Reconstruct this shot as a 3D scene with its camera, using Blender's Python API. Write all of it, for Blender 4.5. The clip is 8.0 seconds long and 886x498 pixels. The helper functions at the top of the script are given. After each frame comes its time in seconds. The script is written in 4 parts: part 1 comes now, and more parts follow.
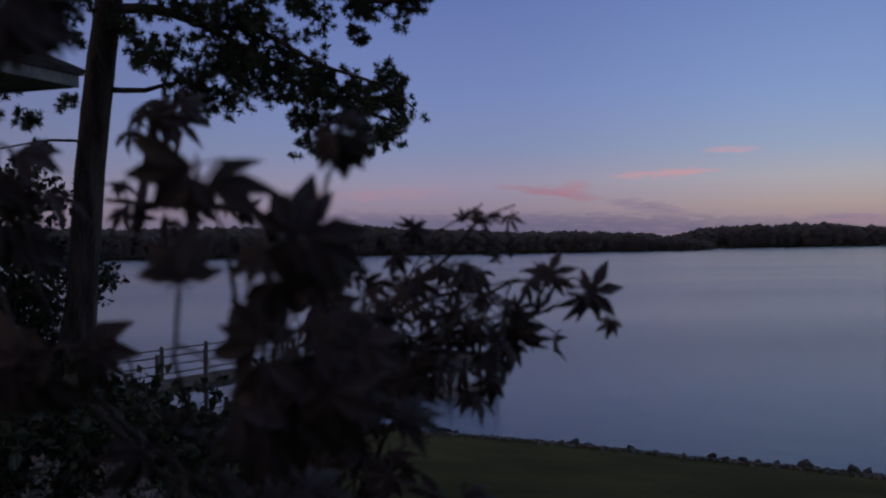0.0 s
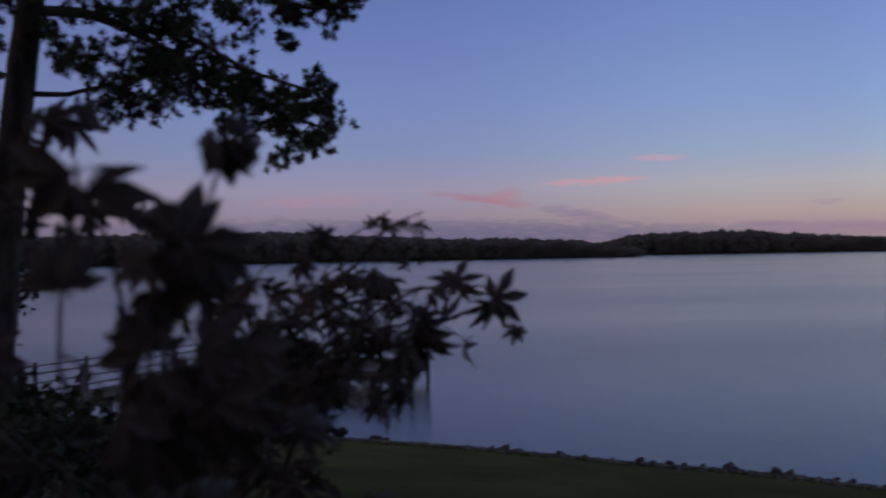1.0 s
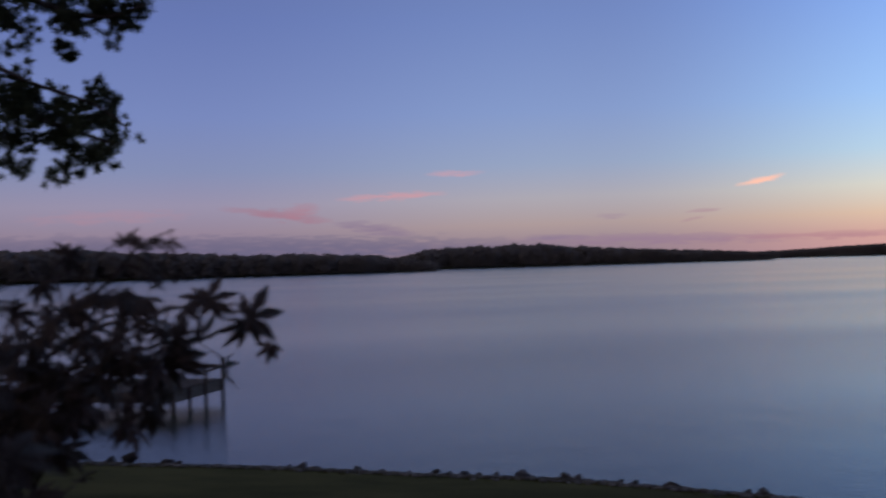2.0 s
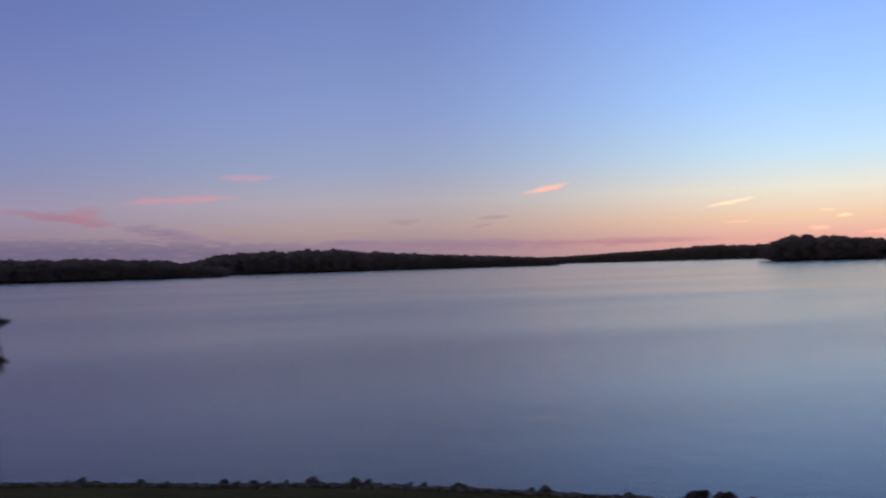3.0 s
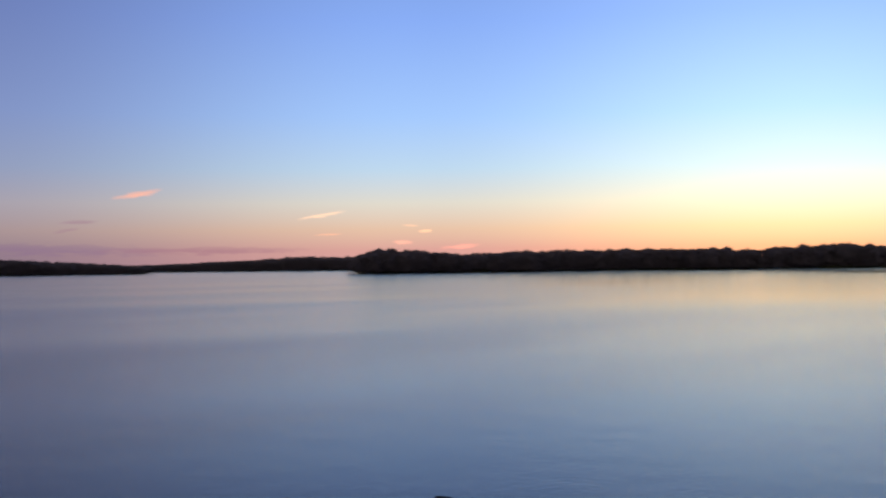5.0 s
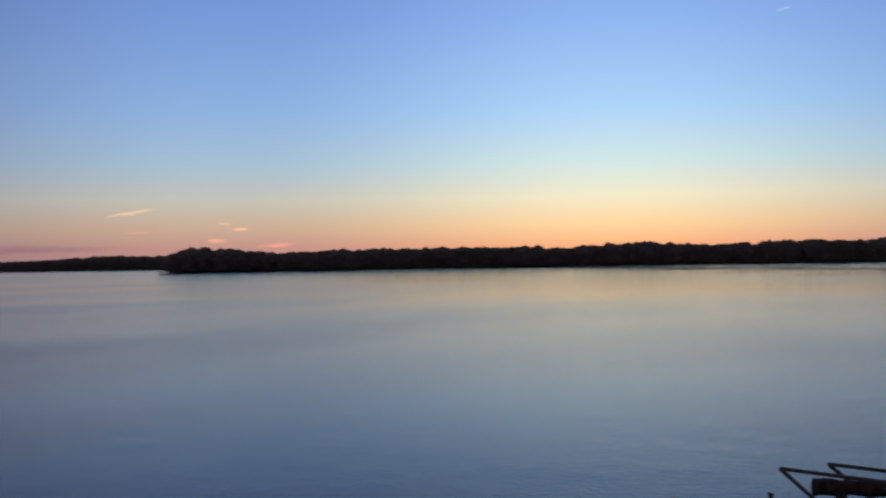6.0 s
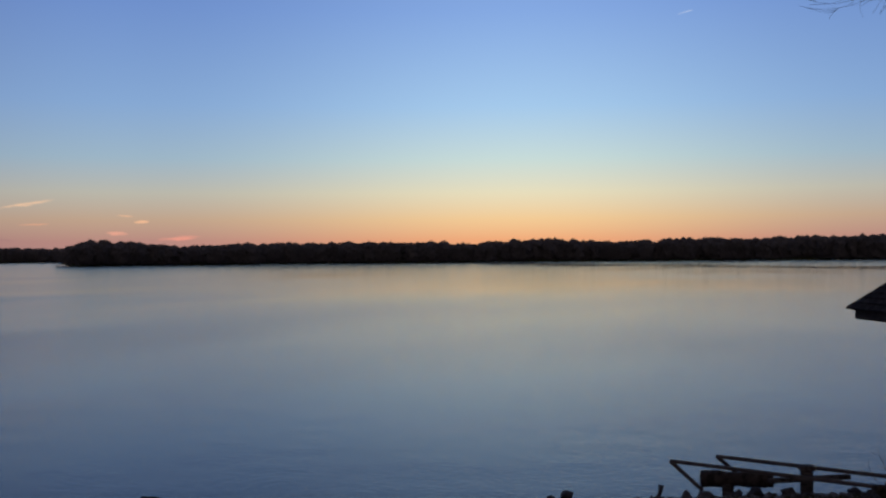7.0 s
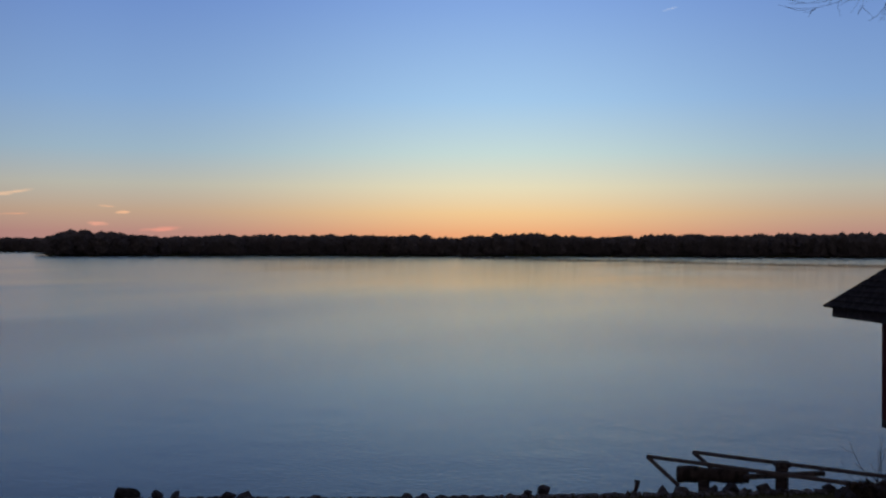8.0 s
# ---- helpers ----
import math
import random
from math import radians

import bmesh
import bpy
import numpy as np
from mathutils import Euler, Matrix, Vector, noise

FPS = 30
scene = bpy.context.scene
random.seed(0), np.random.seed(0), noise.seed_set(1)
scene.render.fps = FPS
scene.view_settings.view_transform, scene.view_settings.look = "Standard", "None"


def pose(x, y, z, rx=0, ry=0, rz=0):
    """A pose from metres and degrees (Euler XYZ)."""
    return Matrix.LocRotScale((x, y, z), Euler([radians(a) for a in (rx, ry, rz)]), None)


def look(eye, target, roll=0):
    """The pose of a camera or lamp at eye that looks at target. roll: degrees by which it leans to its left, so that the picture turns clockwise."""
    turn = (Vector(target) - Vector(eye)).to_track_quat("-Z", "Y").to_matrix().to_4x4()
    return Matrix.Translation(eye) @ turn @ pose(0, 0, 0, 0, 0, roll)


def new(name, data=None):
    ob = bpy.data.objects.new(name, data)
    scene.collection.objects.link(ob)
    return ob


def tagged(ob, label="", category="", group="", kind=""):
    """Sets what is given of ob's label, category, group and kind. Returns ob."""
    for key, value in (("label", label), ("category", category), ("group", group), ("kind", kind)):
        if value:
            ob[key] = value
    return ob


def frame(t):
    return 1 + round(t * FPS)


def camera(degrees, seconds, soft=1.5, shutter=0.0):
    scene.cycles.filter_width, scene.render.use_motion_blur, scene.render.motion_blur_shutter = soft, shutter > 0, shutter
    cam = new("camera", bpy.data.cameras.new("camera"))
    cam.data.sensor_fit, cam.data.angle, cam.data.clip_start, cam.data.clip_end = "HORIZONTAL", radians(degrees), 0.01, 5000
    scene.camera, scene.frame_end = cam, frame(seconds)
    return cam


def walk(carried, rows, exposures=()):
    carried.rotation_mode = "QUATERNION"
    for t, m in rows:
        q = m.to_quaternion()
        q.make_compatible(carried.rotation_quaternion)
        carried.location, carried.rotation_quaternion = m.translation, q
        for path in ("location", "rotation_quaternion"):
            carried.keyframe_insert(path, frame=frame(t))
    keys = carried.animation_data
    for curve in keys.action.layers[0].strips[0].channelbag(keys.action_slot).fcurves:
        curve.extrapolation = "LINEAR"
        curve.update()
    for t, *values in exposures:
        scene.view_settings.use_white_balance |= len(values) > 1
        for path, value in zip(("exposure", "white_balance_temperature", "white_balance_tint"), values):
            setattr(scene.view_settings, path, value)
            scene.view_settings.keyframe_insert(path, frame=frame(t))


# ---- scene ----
# ---------------------------------------------------------------- camera
EYE_Z = 4.3          # metres above the lake
SUNSET = 66.0        # compass bearing of the afterglow, degrees right of the first view


def bearing(az, el):
    a, e = radians(az), radians(el)
    return Vector((math.sin(a) * math.cos(e), math.cos(a) * math.cos(e), math.sin(e)))


def spot(az, el, d):
    """A place d metres from where the walk begins."""
    return Vector((0, 0, EYE_Z)) + bearing(az, el) * d


# seconds, x, y, lift, bearing, pitch, lean
PATH = [
    (0.0, -0.0000, 0.0000, 0.0000, -0.00, -0.08, 0.91),
    (0.5, 0.0040, -0.0001, 0.0000, 0.66, -0.08, 0.85),
    (1.0, 0.0262, -0.0014, 0.0000, 3.64, 0.23, 0.95),
    (1.5, 0.0504, -0.0046, 0.0000, 9.05, 0.46, 0.81),
    (2.0, 0.0694, -0.0091, 0.0000, 14.46, 0.82, 1.64),
    (2.2, 0.0782, -0.0116, 0.0000, 16.84, 0.86, 1.86),
    (3.3, 0.1292, -0.0329, 0.0000, 28.59, 0.73, 1.38),
    (3.5, 0.1363, -0.0369, 0.0000, 30.74, 0.67, 1.25),
    (4.0, 0.1543, -0.0483, 0.0000, 36.32, 0.71, 1.22),
    (4.5, 0.1705, -0.0603, 0.0000, 41.66, 0.88, 0.68),
    (5.0, 0.1860, -0.0736, 0.0000, 47.04, 0.92, 0.62),
    (5.2, 0.1918, -0.0790, 0.0000, 49.14, 0.96, 0.80),
    (6.3, 0.2158, -0.1049, 0.0000, 58.93, 0.62, 0.83),
    (6.5, 0.2338, -0.1349, 0.0000, 59.98, 0.58, 0.87),
    (7.0, 0.2640, -0.1911, 0.0000, 61.84, 0.41, 0.40),
    (7.5, 0.2742, -0.2120, 0.0000, 62.54, 0.30, 0.03),
    (8.0, 0.2790, -0.2221, 0.0000, 62.79, 0.08, -0.25),
]
cam = camera(45.0, 8.0, soft=2.2, shutter=0.6)
cam.data.dof.use_dof = True
cam.data.dof.focus_distance, cam.data.dof.aperture_fstop = 6.0, 7.5
rows = []
for t, x, y, dz, az, pitch, lean in PATH:
    eye = Vector((x, y, EYE_Z + dz))
    rows.append((t, look(eye, eye + bearing(az, pitch), -lean)))
walk(cam, rows, exposures=[(0, 0.87, 6500, 4), (1.0, 0.93, 6500, 5), (2.0, 0.95, 6550, 7), (3.3, 0.97, 6700, 13),
                           (4.0, 1.0, 6650, 15), (4.6, 0.95, 6600, 15), (5.2, 0.7, 6550, 13), (6.3, 0.3, 6500, 10),
                           (6.6, 0.23, 6500, 10), (8.0, 0.17, 6500, 9)])


# ---------------------------------------------------------------- sky
def lin(r, g, b, stops=0.0):
    k = 2.0 ** stops
    return tuple(w * k * (c / 255 / 12.92 if c <= 10 else ((c / 255 + 0.055) / 1.055) ** 2.4) for c, w in ((r, 1.03), (g, 1.0), (b, 0.92)))


world = bpy.data.worlds.new("dusk_sky")
scene.world = world
world.use_nodes = True
wn, wl = world.node_tree.nodes, world.node_tree.links
wn.clear()


def wmath(op, a, b=None, c=None, clamp=False):
    n = wn.new("ShaderNodeMath")
    n.operation, n.use_clamp = op, clamp
    for i, v in enumerate((a, b, c)):
        if v is None:
            continue
        if isinstance(v, (int, float)):
            n.inputs[i].default_value = v
        else:
            wl.new(v, n.inputs[i])
    return n.outputs[0]


def wmix(f, a, b):
    n = wn.new("ShaderNodeMix")
    n.data_type = "RGBA"
    for sock, v in ((n.inputs[0], f), (n.inputs[6], a), (n.inputs[7], b)):
        if isinstance(v, tuple):
            sock.default_value = (*v, 1)
        elif isinstance(v, (int, float)):
            sock.default_value = v
        else:
            wl.new(v, sock)
    return n.outputs[2]


sky_dir = wn.new("ShaderNodeTexCoord")
sep = wn.new("ShaderNodeSeparateXYZ")
wl.new(sky_dir.outputs["Generated"], sep.inputs[0])
DEG = 180 / math.pi
AZ = wmath("MULTIPLY", wmath("ARCTAN2", sep.outputs[0], sep.outputs[1]), DEG)
EL = wmath("MULTIPLY", wmath("ARCSINE", sep.outputs[2]), DEG)
turn = wmath("ABSOLUTE", wmath("SUBTRACT", AZ, SUNSET))
DELTA = wmath("MINIMUM", turn, wmath("SUBTRACT", 360.0, turn))
# elevation spread out near the horizon: h = sqrt(el / 90)
HGT = wmath("SQRT", wmath("DIVIDE", wmath("MAXIMUM", EL, 0.0), 90.0))


def column(*stops):
    n = wn.new("ShaderNodeValToRGB")
    r = n.color_ramp
    r.interpolation = "LINEAR"
    while len(r.elements) < len(stops):
        r.elements.new(0.5)
    for e, (el, col) in zip(r.elements, sorted(stops)):
        e.position, e.color = math.sqrt(el / 90), (*col, 1)
    wl.new(HGT, n.inputs[0])
    return n.outputs[0]


S = [  # angle from the afterglow, colours upward
    (0, column((0, lin(214, 142, 112, 0.06)), (0.9, lin(220, 158, 118, 0.06)), (2, lin(222, 188, 144, 0.06)), (3.4, lin(210, 204, 180, 0.08)),
               (5.2, lin(182, 203, 208, 0.06)), (8, lin(150, 186, 226, 0.06)), (13, lin(121, 156, 217, 0.06)), (30, lin(68, 88, 132, 0.06)), (90, lin(60, 60, 72, 0.0)))),
    (20, column((0, lin(176, 130, 134, -0.13)), (0.9, lin(178, 135, 130, -0.13)), (2, lin(186, 160, 142, -0.13)), (3.4, lin(180, 180, 174, -0.13)),
                (5.2, lin(152, 178, 202, -0.13)), (8, lin(130, 165, 215, -0.13)), (13, lin(108, 142, 208, -0.13)), (30, lin(56, 74, 112, -0.13)), (90, lin(60, 60, 72, 0.0)))),
    (44, column((0, lin(140, 123, 147, -1)), (0.9, lin(153, 133, 153, -1)), (2, lin(176, 158, 165, -1)), (3.4, lin(175, 172, 190, -1)),
                (5.2, lin(152, 168, 208, -1)), (8, lin(135, 158, 216, -1)), (13, lin(116, 139, 205, -1)), (30, lin(66, 79, 118, -1)), (90, lin(86, 84, 96, -1)))),
    (66, column((0, lin(98, 92, 122, -0.75)), (0.9, lin(108, 98, 130, -0.75)), (2, lin(138, 124, 150, -0.75)), (3.4, lin(142, 136, 168, -0.75)),
                (5.2, lin(124, 134, 178, -0.75)), (8, lin(112, 128, 186, -0.75)), (13, lin(96, 113, 176, -0.75)), (30, lin(66, 77, 118, -0.75)), (90, lin(86, 84, 96, -1)))),
    (110, column((0, lin(92, 84, 108, -0.75)), (2, lin(108, 98, 122, -0.75)), (5.2, lin(106, 104, 134, -0.75)), (13, lin(92, 98, 138, -0.75)), (90, lin(86, 84, 96, -1)))),
    (180, column((0, lin(84, 76, 80, 0.7)), (5.2, lin(100, 91, 92, 0.7)), (20, lin(96, 90, 96, 0.4)), (90, lin(86, 84, 96, -1)))),
]
sky = S[0][1]
for (a0, _), (a1, colour) in zip(S, S[1:]):
    mr = wn.new("ShaderNodeMapRange")
    mr.interpolation_type = "SMOOTHSTEP"
    mr.inputs[1].default_value, mr.inputs[2].default_value = a0, a1
    wl.new(DELTA, mr.inputs[0])
    sky = wmix(mr.outputs[0], sky, colour)

# thin cloud streaks: bearing, elevation, half length, half height, slope, opacity, colour
CLOUDS = [
    (15.2, 4.85, 1.5, 0.16, 0.00, 0.42, lin(205, 150, 165, -0.8)),
    (11.8, 3.70, 2.7, 0.17, 0.03, 0.58, lin(205, 145, 158, -0.8)),
    (5.7, 2.86, 2.7, 0.22, -0.13, 0.72, lin(160, 120, 145, -0.9)),
    (7.0, 3.05, 0.9, 0.32, 0.10, 0.58, lin(166, 122, 145, -0.85)),
    (10.8, 2.0, 2.1, 0.26, -0.16, 0.68, lin(128, 112, 145, -0.8)),
    (-3.0, 2.9, 4.0, 0.26, 0.02, 0.30, lin(175, 130, 150, -0.8)),
    (2.0, 1.2, 18.0, 0.5, -0.02, 0.8, lin(104, 99, 132, -0.8)),
    (23.5, 2.32, 0.8, 0.14, 0.00, 0.45, lin(150, 130, 155, -0.8)),
    (28.2, 2.42, 0.9, 0.09, 0.05, 0.50, lin(160, 128, 150, -0.8)),
    (27.6, 1.98, 0.6, 0.08, 0.20, 0.50, lin(160, 128, 150, -0.8)),
]
WEST_CLOUDS = [
    (25.2, 1.05, 7.0, 0.24, -0.02, 0.55, lin(140, 115, 148, -0.8)),
    (20.4, 1.26, 1.8, 0.13, 0.00, 0.55, lin(128, 112, 146, -0.8)),
    (34.5, 0.95, 5.0, 0.16, 0.00, 0.50, lin(165, 120, 140, -0.8)),
    (31.1, 3.86, 1.15, 0.13, 0.18, 0.95, lin(250, 190, 175, -0.8)),
    (40.6, 2.77, 1.15, 0.09, 0.16, 0.62, lin(252, 205, 170, -0.15)),
    (40.9, 1.75, 0.7, 0.05, 0.05, 0.50, lin(235, 170, 140, -0.2)),
    (45.3, 2.20, 0.4, 0.06, -0.05, 0.42, lin(235, 180, 145, 0.05)),
    (46.1, 1.88, 0.35, 0.09, 0.10, 0.90, lin(250, 190, 150, 0.05)),
    (44.9, 1.3, 0.5, 0.12, -0.05, 0.6, lin(240, 165, 145, 0.05)),
    (48.0, 1.05, 1.0, 0.13, 0.08, 0.55, lin(232, 150, 135, 0.05)),
    (74.7, 12.5, 0.38, 0.045, 0.25, 0.45, lin(215, 222, 235, 0.0)),
]
comb = wn.new("ShaderNodeCombineXYZ")
wl.new(wmath("MULTIPLY", AZ, 0.55), comb.inputs[0])
wl.new(wmath("MULTIPLY", EL, 3.2), comb.inputs[1])
wisp = wn.new("ShaderNodeTexNoise")
wisp.inputs["Scale"].default_value, wisp.inputs["Detail"].default_value = 1.6, 6
wl.new(comb.outputs[0], wisp.inputs["Vector"])
ragged = wmath("MULTIPLY", wmath("SUBTRACT", wisp.outputs[0], 0.5), 2.2)
for az, el, ha, he, slope, alpha, colour in CLOUDS + WEST_CLOUDS:
    da = wmath("SUBTRACT", AZ, az)
    u = wmath("DIVIDE", da, ha * 1.15)
    v = wmath("DIVIDE", wmath("SUBTRACT", wmath("SUBTRACT", EL, el), wmath("MULTIPLY", da, slope)), he * (1.3 if az < 40 else 1.0))
    v = wmath("ADD", v, wmath("MULTIPLY", ragged, 1.3 if ha > 2 else 1.15))
    d2 = wmath("ADD", wmath("MULTIPLY", u, u), wmath("MULTIPLY", v, v))
    body = wmath("POWER", wmath("SUBTRACT", 1.0, d2, clamp=True), 0.8)
    body = wmath("MULTIPLY", body, wmath("ADD", 0.85, ragged, clamp=True))
    sky = wmix(wmath("MULTIPLY", body, min(1.0, alpha * 1.2)), sky, colour)
bg = wn.new("ShaderNodeBackground")
out = wn.new("ShaderNodeOutputWorld")
wl.new(sky, bg.inputs[0])
bg.inputs[1].default_value = 1.0
wl.new(bg.outputs[0], out.inputs[0])


# ---------------------------------------------------------------- materials
def material(name, low, high, rough=0.8, scale=5.0, detail=6, bump=0.3, spread=(0.35, 0.65), per_object=0.0, metal=0.0,
             stretch=(1, 1, 1), fine=8.0, island=0.0, spec=0.2, depth=0.02):
    m = bpy.data.materials.new(name)
    m.use_nodes = True
    n, l = m.node_tree.nodes, m.node_tree.links
    p = n["Principled BSDF"]
    tc, mp = n.new("ShaderNodeTexCoord"), n.new("ShaderNodeMapping")
    mp.inputs["Scale"].default_value = stretch
    l.new(tc.outputs["Object"], mp.inputs[0])
    a, b = n.new("ShaderNodeTexNoise"), n.new("ShaderNodeTexNoise")
    a.inputs["Scale"].default_value, a.inputs["Detail"].default_value = scale, detail
    b.inputs["Scale"].default_value, b.inputs["Detail"].default_value = scale * fine, 4
    l.new(mp.outputs[0], a.inputs["Vector"]), l.new(mp.outputs[0], b.inputs["Vector"])
    mixv = n.new("ShaderNodeMath")
    mixv.operation = "MULTIPLY_ADD"
    mixv.inputs[1].default_value, mixv.inputs[2].default_value = 0.4, -0.2
    l.new(b.outputs[0], mixv.inputs[0])
    tot = n.new("ShaderNodeMath")
    l.new(a.outputs[0], tot.inputs[0]), l.new(mixv.outputs[0], tot.inputs[1])
    last = tot.outputs[0]
    for amount, node, sock in ((per_object, "ShaderNodeObjectInfo", "Random"), (island, "ShaderNodeNewGeometry", "Random Per Island")):
        if amount:
            info, k = n.new(node), n.new("ShaderNodeMath")
            k.operation = "MULTIPLY_ADD"
            k.inputs[1].default_value = amount
            l.new(info.outputs[sock], k.inputs[0])
            sh = n.new("ShaderNodeMath")
            sh.inputs[1].default_value = -amount / 2
            l.new(last, sh.inputs[0]), l.new(sh.outputs[0], k.inputs[2])
            last = k.outputs[0]
    r = n.new("ShaderNodeValToRGB")
    r.color_ramp.elements[0].position, r.color_ramp.elements[1].position = spread
    r.color_ramp.elements[0].color, r.color_ramp.elements[1].color = (*low, 1), (*high, 1)
    l.new(last, r.inputs[0]), l.new(r.outputs[0], p.inputs["Base Color"])
    p.inputs["Roughness"].default_value, p.inputs["Metallic"].default_value = rough, metal
    p.inputs["Specular IOR Level"].default_value = spec
    if bump:
        bp = n.new("ShaderNodeBump")
        bp.inputs["Strength"].default_value, bp.inputs["Distance"].default_value = bump, depth
        l.new(tot.outputs[0], bp.inputs["Height"]), l.new(bp.outputs[0], p.inputs["Normal"])
    return m


LAWN = material("lawn_grass", (0.056, 0.055, 0.018), (0.10, 0.095, 0.034), 1.0, 0.6, bump=0.5, fine=30, spec=0.05)
BLADE = material("grass_blade", (0.056, 0.056, 0.018), (0.10, 0.095, 0.036), 0.9, 2.0, bump=0, island=0.4)
ROCK = material("riprap_stone", (0.03, 0.028, 0.029), (0.12, 0.11, 0.11), 0.85, 6, bump=0.8, per_object=0.35)
GRAVEL = material("shore_gravel", (0.08, 0.077, 0.074), (0.25, 0.235, 0.23), 0.9, 20, bump=0.6, island=0.4)
BARK = material("pine_bark", (0.03, 0.023, 0.019), (0.11, 0.085, 0.07), 0.9, 9, bump=1.0, stretch=(1, 1, 0.16))
TWIG = material("twig_bark", (0.035, 0.025, 0.024), (0.10, 0.075, 0.066), 0.8, 30, bump=0.4)
NEEDLE = material("pine_needles", (0.04, 0.05, 0.026), (0.115, 0.125, 0.068), 0.7, 3, bump=0, island=0.3)
LEAF = material("maple_leaf", (0.036, 0.027, 0.025), (0.078, 0.055, 0.051), 0.6, 25, bump=0.25, per_object=0.4, spec=0.22)
LEAFY = material("shrub_leaf", (0.018, 0.024, 0.013), (0.055, 0.056, 0.034), 0.6, 4, bump=0, island=0.5)
BLOSSOM = material("pale_blossom", (0.08, 0.076, 0.07), (0.2, 0.19, 0.175), 0.8, 9, bump=0, island=0.5)
# far woods: base colour lifted above leaf tone to stand in for distance haze
FOREST = material("hazed_forest", (0.14, 0.125, 0.115), (0.21, 0.19, 0.175), 1.0, 0.7, bump=0.9, island=0.12, fine=4, depth=1.2, spec=0.05)
TIMBER = material("weathered_timber", (0.05, 0.042, 0.038), (0.17, 0.145, 0.13), 0.85, 4, bump=0.6, stretch=(8, 1, 8), per_object=0.2)
SHINGLE = material("roof_shingle", (0.028, 0.025, 0.025), (0.075, 0.066, 0.064), 1.0, 8, bump=0.6, per_object=0.4)
FASCIA = material("painted_fascia", (0.15, 0.137, 0.13), (0.27, 0.25, 0.23), 0.6, 3, bump=0.1)
SIDING = material("red_siding", (0.10, 0.025, 0.03), (0.17, 0.045, 0.05), 0.75, 3, bump=0.3, per_object=0.25)


def water_material():
    m = bpy.data.materials.new("lake_water")
    m.use_nodes = True
    n, l = m.node_tree.nodes, m.node_tree.links
    p = n["Principled BSDF"]
    p.inputs["Base Color"].default_value = (0.013, 0.028, 0.021, 1)
    p.inputs["IOR"].default_value = 1.333
    p.inputs["Specular IOR Level"].default_value = 0.33
    tc = n.new("ShaderNodeTexCoord")

    def layer(scale, detail, stretch, rot):
        mp, nz = n.new("ShaderNodeMapping"), n.new("ShaderNodeTexNoise")
        mp.inputs["Scale"].default_value, mp.inputs["Rotation"].default_value = stretch, (0, 0, radians(rot))
        l.new(tc.outputs["Object"], mp.inputs[0]), l.new(mp.outputs[0], nz.inputs["Vector"])
        nz.inputs["Scale"].default_value, nz.inputs["Detail"].default_value = scale, detail
        return nz.outputs[0]

    ripple, swell, breeze = layer(7.5, 4, (1, 1, 1), 0), layer(0.35, 3, (1, 0.35, 1), 35), layer(0.012, 5, (1, 2.2, 1), -40)
    gust = n.new("ShaderNodeMapRange")
    gust.inputs[1].default_value, gust.inputs[2].default_value = 0.38, 0.62
    gust.inputs[3].default_value, gust.inputs[4].default_value = 0.22, 0.55
    l.new(breeze, gust.inputs[0])
    chop = layer(0.55, 8, (1, 0.8, 1), 15)
    b1, b2, b3 = n.new("ShaderNodeBump"), n.new("ShaderNodeBump"), n.new("ShaderNodeBump")
    b3.inputs["Distance"].default_value = 0.22
    l.new(chop, b3.inputs["Height"]), l.new(b2.outputs[0], b3.inputs["Normal"])
    paw = n.new("ShaderNodeMapRange")
    paw.inputs[1].default_value, paw.inputs[2].default_value = 0.42, 0.64
    paw.inputs[3].default_value, paw.inputs[4].default_value = 0.05, 0.18
    l.new(breeze, paw.inputs[0])
    reach, edge = n.new("ShaderNodeVectorMath"), n.new("ShaderNodeMath")
    reach.operation, edge.operation = "LENGTH", "MULTIPLY_ADD"
    l.new(tc.outputs["Object"], reach.inputs[0])
    edge.inputs[1].default_value = 160.0
    lie = n.new("ShaderNodeVectorMath")      # the western arm is the more sheltered
    lie.operation = "DOT_PRODUCT"
    lie.inputs[1].default_value = (0.9, -0.9, 0)
    l.new(tc.outputs["Object"], lie.inputs[0])
    far = n.new("ShaderNodeMath")
    l.new(reach.outputs["Value"], far.inputs[0]), l.new(lie.outputs["Value"], far.inputs[1])
    l.new(layer(0.006, 4, (1, 1, 1), 0), edge.inputs[0]), l.new(far.outputs[0], edge.inputs[2])
    calm = n.new("ShaderNodeMapRange")     # lee of the far shore lies calm
    calm.inputs[1].default_value, calm.inputs[2].default_value = 90.0, 250.0
    calm.inputs[3].default_value, calm.inputs[4].default_value = 1.0, 0.32
    l.new(edge.outputs[0], calm.inputs[0])
    # a slick lies along the far eastern shore, and beyond it the wind touches the water again
    slick, wig, off_line, size_of, band = (n.new("ShaderNodeVectorMath"), n.new("ShaderNodeMath"), n.new("ShaderNodeMath"), n.new("ShaderNodeMath"), n.new("ShaderNodeMapRange"))
    slick.operation = "DOT_PRODUCT"
    slick.inputs[1].default_value = (0.731, -0.682, 0)
    l.new(tc.outputs["Object"], slick.inputs[0])
    wig.operation = "MULTIPLY_ADD"
    wig.inputs[1].default_value = 60.0
    l.new(layer(0.02, 4, (1, 1, 1), 0), wig.inputs[0]), l.new(slick.outputs["Value"], wig.inputs[2])
    off_line.operation, size_of.operation = "SUBTRACT", "ABSOLUTE"
    off_line.inputs[1].default_value = 258.0
    l.new(wig.outputs[0], off_line.inputs[0]), l.new(off_line.outputs[0], size_of.inputs[0])
